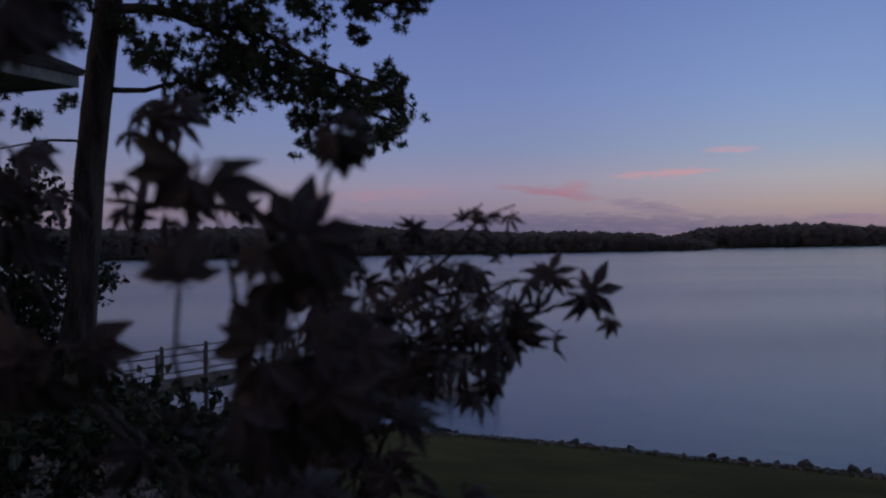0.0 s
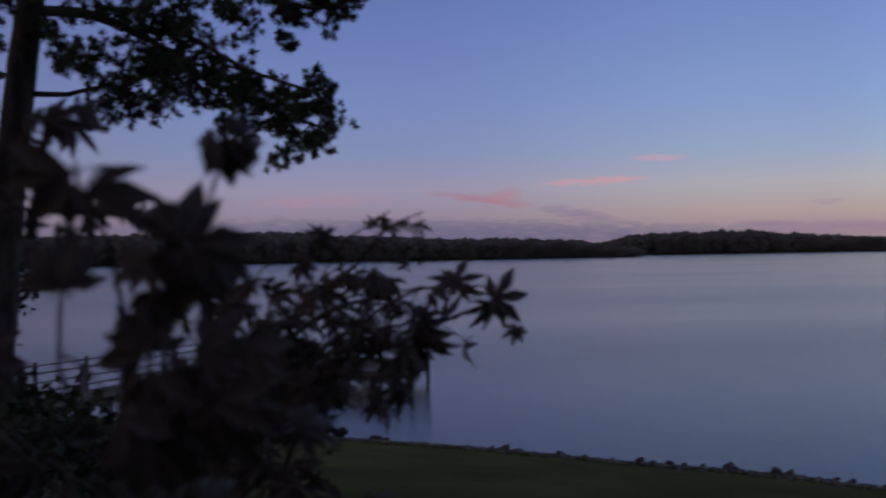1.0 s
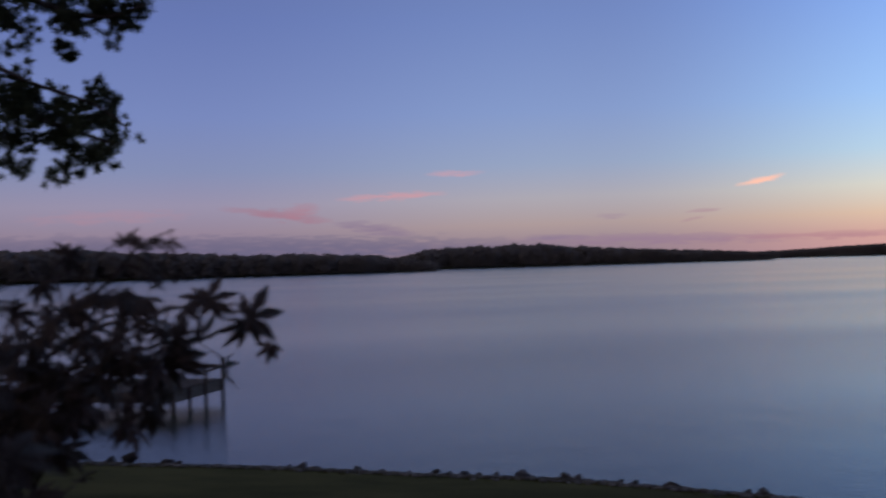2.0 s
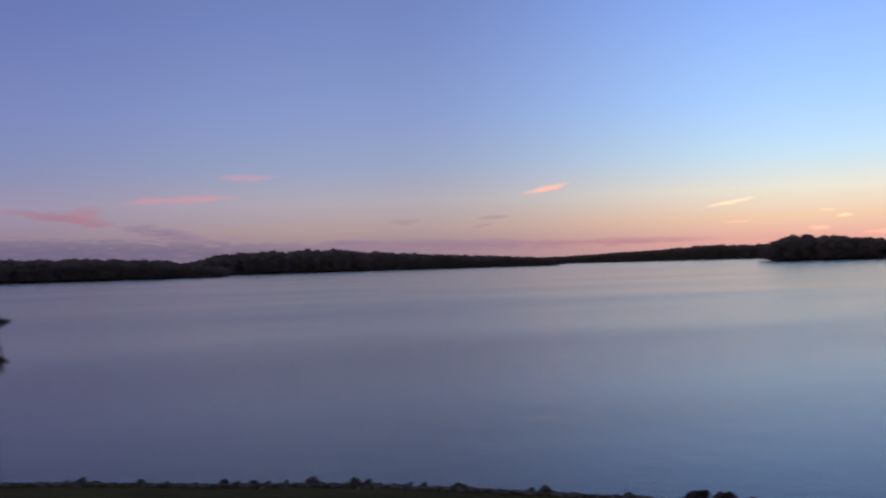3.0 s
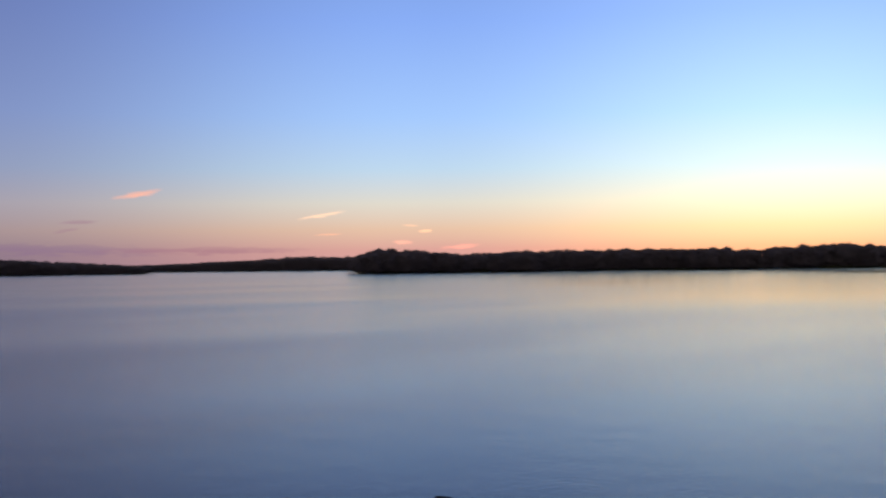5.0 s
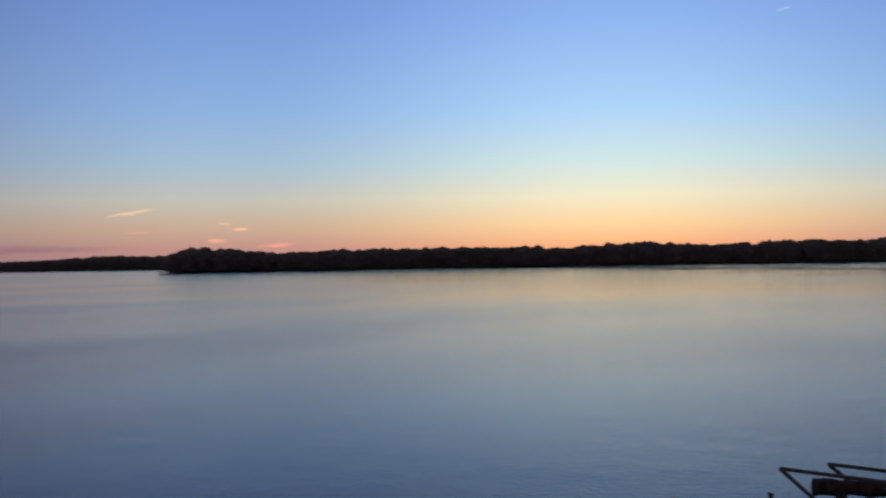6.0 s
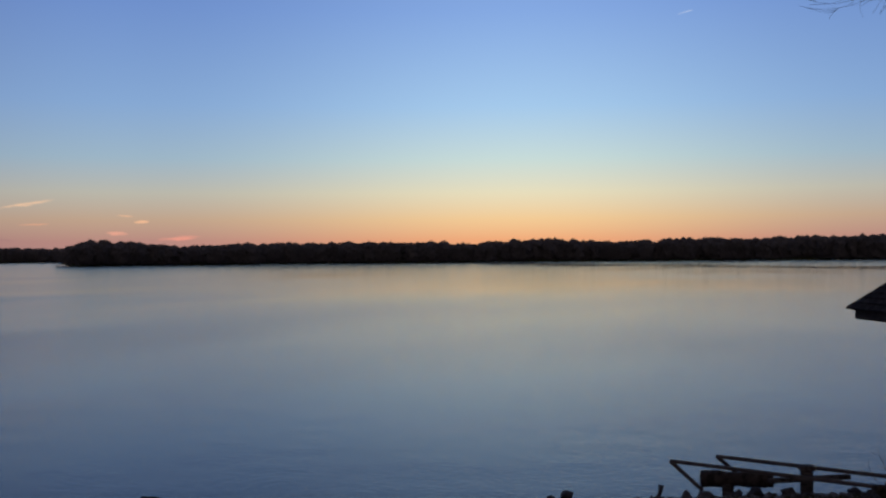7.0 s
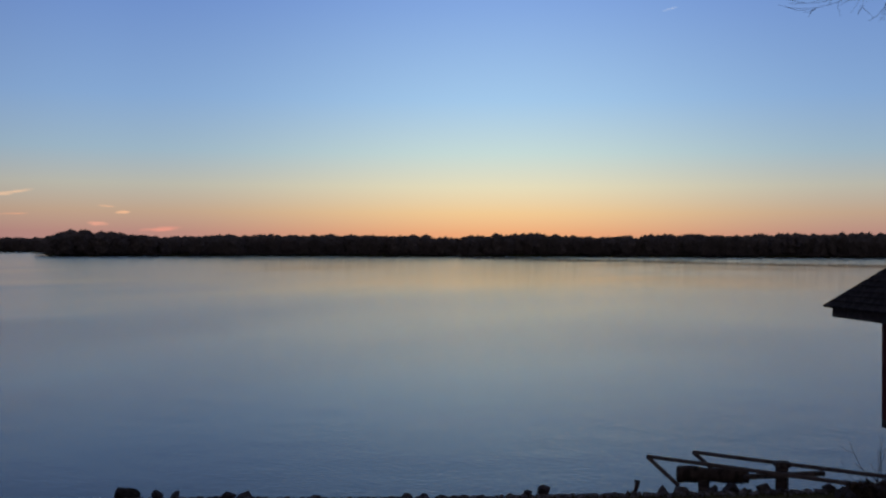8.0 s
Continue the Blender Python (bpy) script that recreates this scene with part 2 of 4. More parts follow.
    band.inputs[1].default_value, band.inputs[2].default_value = 6.0, 34.0
    band.inputs[3].default_value, band.inputs[4].default_value = 0.62, 1.0
    l.new(size_of.outputs[0], band.inputs[0])
    fresh, both, wind = n.new("ShaderNodeMapRange"), n.new("ShaderNodeMath"), n.new("ShaderNodeMath")
    fresh.inputs[1].default_value, fresh.inputs[2].default_value = 20.0, 60.0
    fresh.inputs[3].default_value, fresh.inputs[4].default_value = 0.0, 0.5
    l.new(off_line.outputs[0], fresh.inputs[0])
    l.new(calm.outputs[0], both.inputs[0]), l.new(fresh.outputs[0], both.inputs[1])
    wind.operation = "MULTIPLY"
    l.new(both.outputs[0], wind.inputs[0]), l.new(band.outputs[0], wind.inputs[1])
    lee = n.new("ShaderNodeMath")
    lee.operation = "MULTIPLY"
    l.new(paw.outputs[0], lee.inputs[0]), l.new(wind.outputs[0], lee.inputs[1])
    l.new(lee.outputs[0], b3.inputs["Strength"])
    b1.inputs["Distance"].default_value, b2.inputs["Distance"].default_value = 0.03, 0.1
    b2.inputs["Strength"].default_value = 0.07
    st = n.new("ShaderNodeMath")
    st.operation = "MULTIPLY"
    l.new(wind.outputs[0], st.inputs[1])
    l.new(gust.outputs[0], st.inputs[0]), l.new(st.outputs[0], b1.inputs["Strength"])
    l.new(ripple, b1.inputs["Height"]), l.new(swell, b2.inputs["Height"])
    l.new(b3.outputs[0], b1.inputs["Normal"]), l.new(b1.outputs[0], p.inputs["Normal"])
    ro = n.new("ShaderNodeMapRange")
    ro.inputs[3].default_value, ro.inputs[4].default_value = 0.08, 0.18
    open_water = n.new("ShaderNodeMapRange")
    open_water.inputs[1].default_value, open_water.inputs[2].default_value = 110.0, 260.0
    open_water.inputs[3].default_value, open_water.inputs[4].default_value = 1.25, 1.1
    l.new(edge.outputs[0], open_water.inputs[0])
    gloss = n.new("ShaderNodeMath")
    gloss.operation = "MULTIPLY"
    l.new(breeze, ro.inputs[0]), l.new(ro.outputs[0], gloss.inputs[0]), l.new(open_water.outputs[0], gloss.inputs[1])
    lull, sheen, still = n.new("ShaderNodeMapRange"), n.new("ShaderNodeMath"), n.new("ShaderNodeMath")     # the eastern water lies stiller
    lull.inputs[1].default_value, lull.inputs[2].default_value = 8.0, 60.0
    lull.inputs[3].default_value, lull.inputs[4].default_value = 1.0, 0.74
    sheen.operation = still.operation = "MULTIPLY"
    l.new(lie.outputs["Value"], lull.inputs[0])
    l.new(gloss.outputs[0], sheen.inputs[0]), l.new(lull.outputs[0], sheen.inputs[1])
    l.new(sheen.outputs[0], still.inputs[0]), l.new(band.outputs[0], still.inputs[1])
    l.new(still.outputs[0], p.inputs["Roughness"])
    return m


WATER = water_material()


# ---------------------------------------------------------------- mesh helpers
def mesh_of(name, verts, faces, mat, smooth=False):
    me = bpy.data.meshes.new(name)
    me.from_pydata([tuple(v) for v in verts], [], faces)
    me.materials.append(mat)
    if smooth:
        me.polygons.foreach_set("use_smooth", [True] * len(me.polygons))
    me.update()
    return me


def part(name, data, mat=None, parent=None, label=""):
    """Links a bmesh or mesh as one object under a thing."""
    if isinstance(data, bmesh.types.BMesh):
        me = bpy.data.meshes.new(name)
        data.to_mesh(me)
        data.free()
        me.materials.append(mat)
        data = me
    ob = new(name, data)
    ob.parent = parent
    if label:
        tagged(ob, label)
    return ob


def thing(name, place, label, category, group="", kind="", rz=0.0):
    ob = new(name)
    ob.empty_display_size = 0.2
    ob.matrix_basis = pose(*place, 0, 0, rz)
    return tagged(ob, label, category, group, kind)


def box(bm, m, sx, sy, sz, bevel=0.01):
    """A bevelled box of those sizes about the pose m."""
    made = bmesh.ops.create_cube(bm, size=1.0, matrix=m @ Matrix.Diagonal((sx, sy, sz, 1)))["verts"]
    if bevel:
        edges = list({e for v in made for e in v.link_edges})
        bmesh.ops.bevel(bm, geom=edges, offset=bevel, segments=1, affect="EDGES")
    return bm


def beam(bm, a, b, w, h, bevel=0.008):
    a, b = Vector(a), Vector(b)
    d = b - a
    m = Matrix.Translation((a + b) / 2) @ d.to_track_quat("Y", "Z").to_matrix().to_4x4()
    return box(bm, m, w, d.length, h, bevel)


def tube(bm, pts, radii, sides=8, wobble=0.0, rng=None):
    """A tapered limb through the points."""
    rings = []
    pts = [Vector(p) for p in pts]
    for i, (p, r) in enumerate(zip(pts, radii)):
        d = (pts[min(i + 1, len(pts) - 1)] - pts[max(i - 1, 0)]).normalized()
        q = d.to_track_quat("Z", "Y").to_matrix()
        ring = []
        for k in range(sides):
            a = 2 * math.pi * k / sides
            rr = r * (1 + (rng.uniform(-wobble, wobble) if rng else 0))
            ring.append(bm.verts.new(p + q @ Vector((math.cos(a) * rr, math.sin(a) * rr, 0))))
        rings.append(ring)
    for r0, r1 in zip(rings, rings[1:]):
        for k in range(sides):
            f = bm.faces.new((r0[k], r0[(k + 1) % sides], r1[(k + 1) % sides], r1[k]))
            f.smooth = True
    bm.faces.new(rings[-1])
    bm.faces.new(rings[0][::-1])
    return bm


def smooth_line(knots, step, most=400):
    """Catmull-Rom through the knots."""
    ks = [Vector(k) for k in knots]
    ks = [2 * ks[0] - ks[1]] + ks + [2 * ks[-1] - ks[-2]]
    res = []
    for p0, p1, p2, p3 in zip(ks, ks[1:], ks[2:], ks[3:]):
        n = max(2, min(most, int((p2 - p1).length / step)))
        for i in range(n):
            t = i / n
            res.append(0.5 * ((2 * p1) + (p2 - p0) * t + (2 * p0 - 5 * p1 + 4 * p2 - p3) * t * t + (3 * p1 - p0 - 3 * p2 + p3) * t ** 3))
    res.append(ks[-2])
    return res


# ---------------------------------------------------------------- shore and ground
SHORE = [(-900, 300), (-300, 150), (-90, 72), (-40, 46), (-20, 33.5), (-10, 27.3), (-4, 24.0), (-0.5, 22.0), (2.3, 20.4),
         (5.0, 18.5), (7.0, 17.2), (9.9, 14.25), (12.35, 11.6), (14.35, 8.15), (16.6, 4.6), (18.6, 1.4), (22, -5), (32, -22),
         (70, -80), (260, -300), (800, -800)]
shore_pts = np.array([(p.x, p.y) for p in smooth_line([(x, y, 0) for x, y in SHORE], 0.9, 8)])


def inland(x, y):
    """Signed distance to the waterline, positive on land (numpy arrays)."""
    x, y = np.atleast_1d(np.asarray(x, float)), np.atleast_1d(np.asarray(y, float))
    best = np.full(x.shape, 1e9)
    sign = np.ones(x.shape)
    for (ax, ay), (bx, by) in zip(shore_pts[:-1], shore_pts[1:]):
        dx, dy = bx - ax, by - ay
        t = np.clip(((x - ax) * dx + (y - ay) * dy) / (dx * dx + dy * dy), 0, 1)
        d = np.hypot(x - ax - t * dx, y - ay - t * dy)
        s = np.where(dx * (y - ay) - dy * (x - ax) > 0, -1.0, 1.0)
        near = d < best
        best = np.where(near, d, best)
        sign = np.where(near, s, sign)
    return best * sign


# far banks: bearing from, to, distance of the waterline, crown heights along them, depth of the wood
BANKS = [
    ("left_woodland", -36, 14.0, 650, 690, [(-36, 19), (-18, 19), (-8, 18.8), (-5, 19.8), (-2.7, 18), (0, 16.5), (4, 13.6), (7, 13.6), (10, 12), (12.3, 9.0), (14, 5)], 160),
    ("wooded_hill", 10.5, 31.6, 940, 1000, [(10.5, 9), (12.3, 12.0), (13.6, 17.5), (15.5, 20), (17.5, 20.5), (19.7, 20.6), (22, 17.3), (24, 14.6), (27, 11.5), (29, 9.5), (31.5, 7.0)], 220),
    ("far_ridge", 30.5, 44.0, 1500, 1400, [(30.5, 9), (31.8, 10.0), (35, 13.2), (38, 17), (39.5, 19.5), (42, 18), (44, 16)], 250),
    ("wooded_point", 42.35, 52.0, 680, 740, [(42.35, 10.0), (42.7, 13.0), (43.8, 16.2), (45, 15.4), (46.7, 13.8), (47.7, 12.1), (50, 13.0), (52, 12.5)], 150),
    ("right_woodland", 49.5, 102, 778, 990, [(49.5, 13.2), (51, 14.6), (52.5, 15.2), (54, 15.4), (57, 15.6), (60, 15.9), (62, 15.8), (63.3, 14.6), (65.7, 17.0), (67.6, 18.5), (70.5, 15.8), (73.7, 17.5), (75.8, 19.0), (78, 18.2), (81, 19.4), (85, 19.3), (102, 20.2)], 200),
]


def far_bank(az):
    """Distance of the far waterline at bearings az (degrees)."""
    d = np.full(np.shape(az), 1600.0)
    for _, a0, a1, d0, d1, _, _ in BANKS:
        here = (az >= a0) & (az <= a1)
        d = np.where(here, np.minimum(d, d0 + (d1 - d0) * (az - a0) / (a1 - a0)), d)
    return d


radii = np.concatenate([np.linspace(0.3, 9, 14), np.linspace(9.6, 36, 72), np.geomspace(38, 560, 26), np.linspace(600, 1700, 56), np.geomspace(1760, 4600, 10)])
angles = np.concatenate([np.linspace(-60, 125, 372), np.linspace(130, 295, 34)])
AA, RR = np.meshgrid(np.radians(angles), radii)
GX, GY = RR * np.sin(AA), RR * np.cos(AA)
D = inland(GX.ravel(), GY.ravel()).reshape(GX.shape)


def ground_height(d):
    land = np.where(d < 0.5, 0.62 * np.clip(d, 0, 0.5) / 0.5, 0.62 + 0.115 * np.clip(d - 0.5, 0, 16.5) + 0.01 * np.clip(d - 17, 0, 200))
    return np.where(d >= 0, land, np.maximum(d * 0.45, -2.5))


Z = ground_height(D)
azg = np.degrees(AA)
bank = far_bank(azg)
beyond = np.where((azg > -60.01) & (azg < 125.01), RR - bank, -1)
Z = np.where(beyond > 0, np.minimum(0.4 + beyond * 0.03, 8.0), Z)
gv = [(0, 0, float(ground_height(inland(0, 0))[0]))] + list(zip(GX.ravel(), GY.ravel(), Z.ravel()))
na, nr = len(angles), len(radii)
gf = [(0, 1 + (k + 1) % na, 1 + k) for k in range(na)]
for i in range(nr - 1):
    for k in range(na):
        a, b = 1 + i * na + k, 1 + i * na + (k + 1) % na
        gf.append((a, b, b + na, a + na))
ground = new("ground", mesh_of("ground", gv, gf, LAWN, True))
tagged(ground, "mown dark green lawn sloping to the lake", "ground", kind="structure")

wr = [0.5, 200, 800, 2000, 4700]
wv = [(r * math.sin(radians(a)), r * math.cos(radians(a)), 0) for r in wr for a in range(0, 360, 6)]
wf = [(i * 60 + k, i * 60 + (k + 1) % 60, (i + 1) * 60 + (k + 1) % 60, (i + 1) * 60 + k) for i in range(4) for k in range(60)]
lake = new("water", mesh_of("water", wv, [f[::-1] for f in wf], WATER))
tagged(lake, "calm lake mirroring the dusk sky in faint ripples", "lake", kind="structure")


def ground_z(x, y):
    return float(ground_height(inland(x, y))[0])


# ---------------------------------------------------------------- far woods
def ico(level):
    bm = bmesh.new()
    bmesh.ops.create_icosphere(bm, subdivisions=level, radius=1.0)
    v = np.array([x.co[:] for x in bm.verts])
    f = np.array([[x.index for x in fa.verts] for fa in bm.faces])
    bm.free()
    return v, f


ICO1, ICO2 = ico(1), ico(2)


def lumps(centres, sizes, rng, base, rough=0.25):
    """Uneven clumps of leaves as arrays of vertices and faces."""
    v0, f0 = base
    n = len(centres)
    v = v0[None] * (1 + rng.uniform(-rough, rough, (n, len(v0), 1)))
    v = v * sizes[:, None, :] + centres[:, None, :]
    f = f0[None] + (np.arange(n) * len(v0))[:, None, None]
    return v.reshape(-1, 3), f.reshape(-1, 3)


def woodland(name, a0, a1, d0, d1, crowns, depth, label):
    rng = np.random.default_rng(len(name) * 7 + int(d0))
    ca, ch = zip(*crowns)
    count = int((a1 - a0) * math.pi / 180 * d0 / 3.0)
    cen, siz = [], []
    for row in range(5):
        az = rng.uniform(a0, a1, count)
        back = (row / 4) ** 1.4 * depth * 0.55 + rng.uniform(0, 9, count) + 2
        dist = d0 + (d1 - d0) * (az - a0) / (a1 - a0) + back
        top = np.interp(az, ca, ch) * (dist / (dist - back)) * (0.95 + 0.06 * np.sin(az * 9.0 + row) * np.sin(az * 23.0 + 2 * row) + rng.normal(0, 0.03, count)).clip(0.8, 1.04)
        if row < 2:
            top *= rng.uniform(0.72, 1.0, count)
        soil = np.minimum(0.4 + back * 0.03, 8.0)
        for lay, (frac, wide) in enumerate(((0.30, 3.6), (0.58, 3.7), (0.80, 3.0)) if row < 2 else ((0.30, 5.0), (0.58, 5.2), (0.80, 4.2))):
            hz = soil + (top - soil) * frac
            sx = wide * rng.uniform(0.7, 1.3, count)
            sz = (top - soil) * (0.3, 0.28, 0.18)[lay]
            az2 = az + rng.uniform(-1, 1, count) * np.degrees(1.6 / dist)
            cen.append(np.stack([dist * np.sin(np.radians(az2)), dist * np.cos(np.radians(az2)), hz], 1))
            siz.append(np.stack([sx, sx, sz], 1))
        # leafy clumps over and in front of the crowns
        for k in range((52, 26, 9, 9, 9)[row]):
            off = rng.normal(0, 2.4 if k < 7 else 3.0, count)
            az2 = az + np.degrees(off / dist)
            drop = rng.uniform(0, 0.16, count) if k < 7 else rng.uniform(0.06, 0.9, count)
            hz = soil + (top - soil) * (0.97 - 0.011 * np.minimum(off * off, 20) - drop).clip(0.06, 1)
            s = rng.uniform(0.3, 0.85, count) * (0.9 if k < 7 else 1.0)
            fore = dist - (1.0 if k < 7 else 4.0) + rng.uniform(-1, 1, count)
            cen.append(np.stack([fore * np.sin(np.radians(az2)), fore * np.cos(np.radians(az2)), hz], 1))
            siz.append(np.stack([s * 1.1, s * 1.1, s * 0.85], 1))
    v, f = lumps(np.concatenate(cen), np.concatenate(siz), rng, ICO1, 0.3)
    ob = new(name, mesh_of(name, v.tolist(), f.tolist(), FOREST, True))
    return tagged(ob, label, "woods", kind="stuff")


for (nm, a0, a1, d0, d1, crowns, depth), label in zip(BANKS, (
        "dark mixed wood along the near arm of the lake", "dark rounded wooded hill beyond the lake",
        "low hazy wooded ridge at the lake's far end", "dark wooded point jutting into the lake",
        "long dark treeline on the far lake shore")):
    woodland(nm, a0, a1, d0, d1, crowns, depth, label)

# ---------------------------------------------------------------- riprap along the shore
def boulder(seed):
    rng = random.Random(seed)
    bm = bmesh.new()
    bmesh.ops.create_icosphere(bm, subdivisions=3, radius=0.5)
    off = Vector((seed * 3.1, seed * 1.7, 0))
    for _ in range(9):   # flat split faces
        n = Vector((rng.uniform(-1, 1), rng.uniform(-1, 1), rng.uniform(-0.6, 1))).normalized()
        lim = rng.uniform(0.18, 0.34)
        for v in bm.verts:
            d = v.co.dot(n)
            if d > lim:
                v.co -= n * (d - lim) * 0.9
    for v in bm.verts:
        v.co *= 1 + 0.12 * noise.noise(v.co * 2.6 + off) + 0.06 * noise.noise(v.co * 7 + off)
        v.co.z *= 0.72
    low = min(v.co.z for v in bm.verts)
    for v in bm.verts:
        v.co.z -= low
    me = bpy.data.meshes.new("rock")
    bm.to_mesh(me)
    bm.free()
    me.materials.append(ROCK)
    return me


rock_meshes = [boulder(k + 1) for k in range(9)]
rng = random.Random(11)
walkline = [Vector((p.x, p.y, 0)) for p in smooth_line([(x, y, 0) for x, y in SHORE[5:17]], 0.25)]


def along(line, step):
    """Points at even steps along a line, with the landward side."""
    acc, nxt, res = 0.0, 0.0, []
    for a, b in zip(line, line[1:]):
        seg = b - a
        while acc + seg.length >= nxt and seg.length > 0:
            side = Vector((seg.y, -seg.x, 0)).normalized()
            res.append((a + seg * ((nxt - acc) / seg.length), side))
            nxt += step
        acc += seg.length
    return res


def set_rock(p, size, flat=1.0):
    ob = new("rock", rng.choice(rock_meshes))
    z = ground_z(p.x, p.y)
    ob.matrix_basis = Matrix.Translation((p.x, p.y, z - 0.06 * size)) @ pose(0, 0, 0, rng.uniform(-9, 9), rng.uniform(-9, 9), rng.uniform(0, 360)) @ \
        Matrix.Diagonal((size * rng.uniform(0.9, 1.6), size * rng.uniform(0.7, 1.1), size * flat * rng.uniform(0.75, 1.1), 1))
    kind = "large rough" if size > 0.42 else "small rough"
    tagged(ob, kind + " grey riprap stone at the water's edge", "rock", "riprap along the shore")


for p, side in along(walkline, 0.26):
    if noise.noise(p * 0.9) > -0.16:
        set_rock(p + side * rng.uniform(0.32, 0.6), rng.choice((0.15, 0.18, 0.21, 0.25, 0.3, 0.36)) * rng.uniform(0.8, 1.15))
for p, side in along(walkline, 0.5):
    set_rock(p + side * rng.uniform(-0.3, 0.05), rng.uniform(0.2, 0.36))

# pebbles between the stones and the turf
nrng = np.random.default_rng(5)
cen, siz = [], []
for p, side in along(walkline, 0.012):
    q = p + side * float(nrng.normal(0.66, 0.17))
    s = nrng.uniform(0.02, 0.06)
    cen.append((q.x, q.y, ground_z(q.x, q.y) + s * 0.3))
    siz.append((s, s * nrng.uniform(0.7, 1), s * 0.6))
v, f = lumps(np.array(cen), np.array(siz), nrng, ICO1, 0.2)
tagged(new("pebbles", mesh_of("pebbles", v.tolist(), f.tolist(), GRAVEL)), "strip of pale pebbles between turf and stones", "pebbles", kind="stuff")

# turf: short blades on the strip of lawn by the water
gvv, gff = [], []
for p, side in along(walkline, 0.02):
    for _ in range(3):
        q = p + side * float(0.62 + abs(nrng.normal(0, 0.3)))
        h, a = nrng.uniform(0.03, 0.07), nrng.uniform(0, 6.28)
        z = 0.62 + 0.115 * max(0.0, (q - p).length - 0.5)
        dx, dy = math.cos(a) * 0.012, math.sin(a) * 0.012
        k = len(gvv)
        lean = nrng.uniform(-0.03, 0.03, 2)
        gvv += [(q.x - dx, q.y - dy, z - 0.01), (q.x + dx, q.y + dy, z - 0.01), (q.x + lean[0], q.y + lean[1], z + h)]
        gff.append((k, k + 1, k + 2))
tagged(new("grass", mesh_of("grass", gvv, gff, BLADE)), "short dark turf blades at the lawn's edge", "grass", kind="stuff")


# ---------------------------------------------------------------- foliage makers
def leaf_cloud(clumps, count, size, mat, seed, name, flat=0.35):
    """Many small folded leaves in ellipsoid clumps (centre, radii); thinner towards their rims."""
    rg = np.random.default_rng(seed)
    vol = np.array([r[0] * r[1] * r[2] for _, r in clumps]) ** (2 / 3)
    pick = rg.choice(len(clumps), count, p=vol / vol.sum())
    C = np.array([tuple(c) for c, _ in clumps])[pick]
    R = np.array([tuple(r) for _, r in clumps])[pick]
    d = rg.normal(size=(count, 3))
    d /= np.linalg.norm(d, axis=1)[:, None]
    rad = rg.uniform(0.15, 1.08, (count, 1)) ** 0.6
    P = C + d * rad * R
    ax = rg.normal(size=(count, 3))
    ax[:, 2] -= 0.4
    ax /= np.linalg.norm(ax, axis=1)[:, None]
    n = rg.normal(size=(count, 3))
    sd = np.cross(ax, n)
    sd /= np.linalg.norm(sd, axis=1)[:, None]
    up = np.cross(sd, ax)
    L = size * rg.uniform(0.6, 1.3, (count, 1))
    W = L * flat
    V = np.stack([P, P + ax * L * 0.45 + sd * W + up * W * 0.3, P + ax * L, P + ax * L * 0.45 - sd * W + up * W * 0.3], 1).reshape(-1, 3)
    k = np.arange(count)[:, None] * 4
    F = np.concatenate([k + [0, 1, 2], k + [0, 2, 3]])
    return mesh_of(name, V.tolist(), F.tolist(), mat)


def tuft_cloud(clumps, per_area, needle, mat, seed, name):
    """Needle tufts in clumps (centre, radius): short stalks, each with a spray of thin needles."""
    rg = np.random.default_rng(seed)
    V, F = [], []
    for c, r in clumps:
        n = max(2, int(per_area * r * r))
        d = rg.normal(size=(n, 3))
        d /= np.linalg.norm(d, axis=1)[:, None]
        d[:, 2] = d[:, 2] * 0.75 + 0.05
        P = np.array(tuple(c)) + d * r * rg.uniform(0.1, 1.0, (n, 1)) ** 0.5
        for p, out in zip(P, d):
            m = 40
            q = rg.normal(size=(m, 3)) * 0.75 + out * 0.7 + np.array([0, 0, 0.25])
            q /= np.linalg.norm(q, axis=1)[:, None]
            s = np.cross(q, rg.normal(size=(m, 3)))
            s /= np.linalg.norm(s, axis=1)[:, None]
            L = needle * rg.uniform(0.55, 1.15, (m, 1))
            w = 0.0055
            V.append(np.stack([p - s * w * 0.6, p + s * w * 0.6, p + q * L + s * w * 0.5, p + q * L - s * w * 0.5], 1).reshape(-1, 3))
    V = np.concatenate(V)
    k = np.arange(len(V) // 4) * 4
    F = np.stack([k, k + 1, k + 2, k + 3], 1)
    return mesh_of(name, V.tolist(), F.tolist(), mat)


# ---------------------------------------------------------------- pine beside the lawn
rng = random.Random(21)
base = spot(-18.95, 0, 11.0)
base.z = ground_z(base.x, base.y)
pine = thing("pine_tree", base, "tall pine with a bare straight trunk and dark boughs", "tree")


def local(thing_ob, pts):
    inv = thing_ob.matrix_basis.inverted()
    return [inv @ Vector(p) for p in pts]


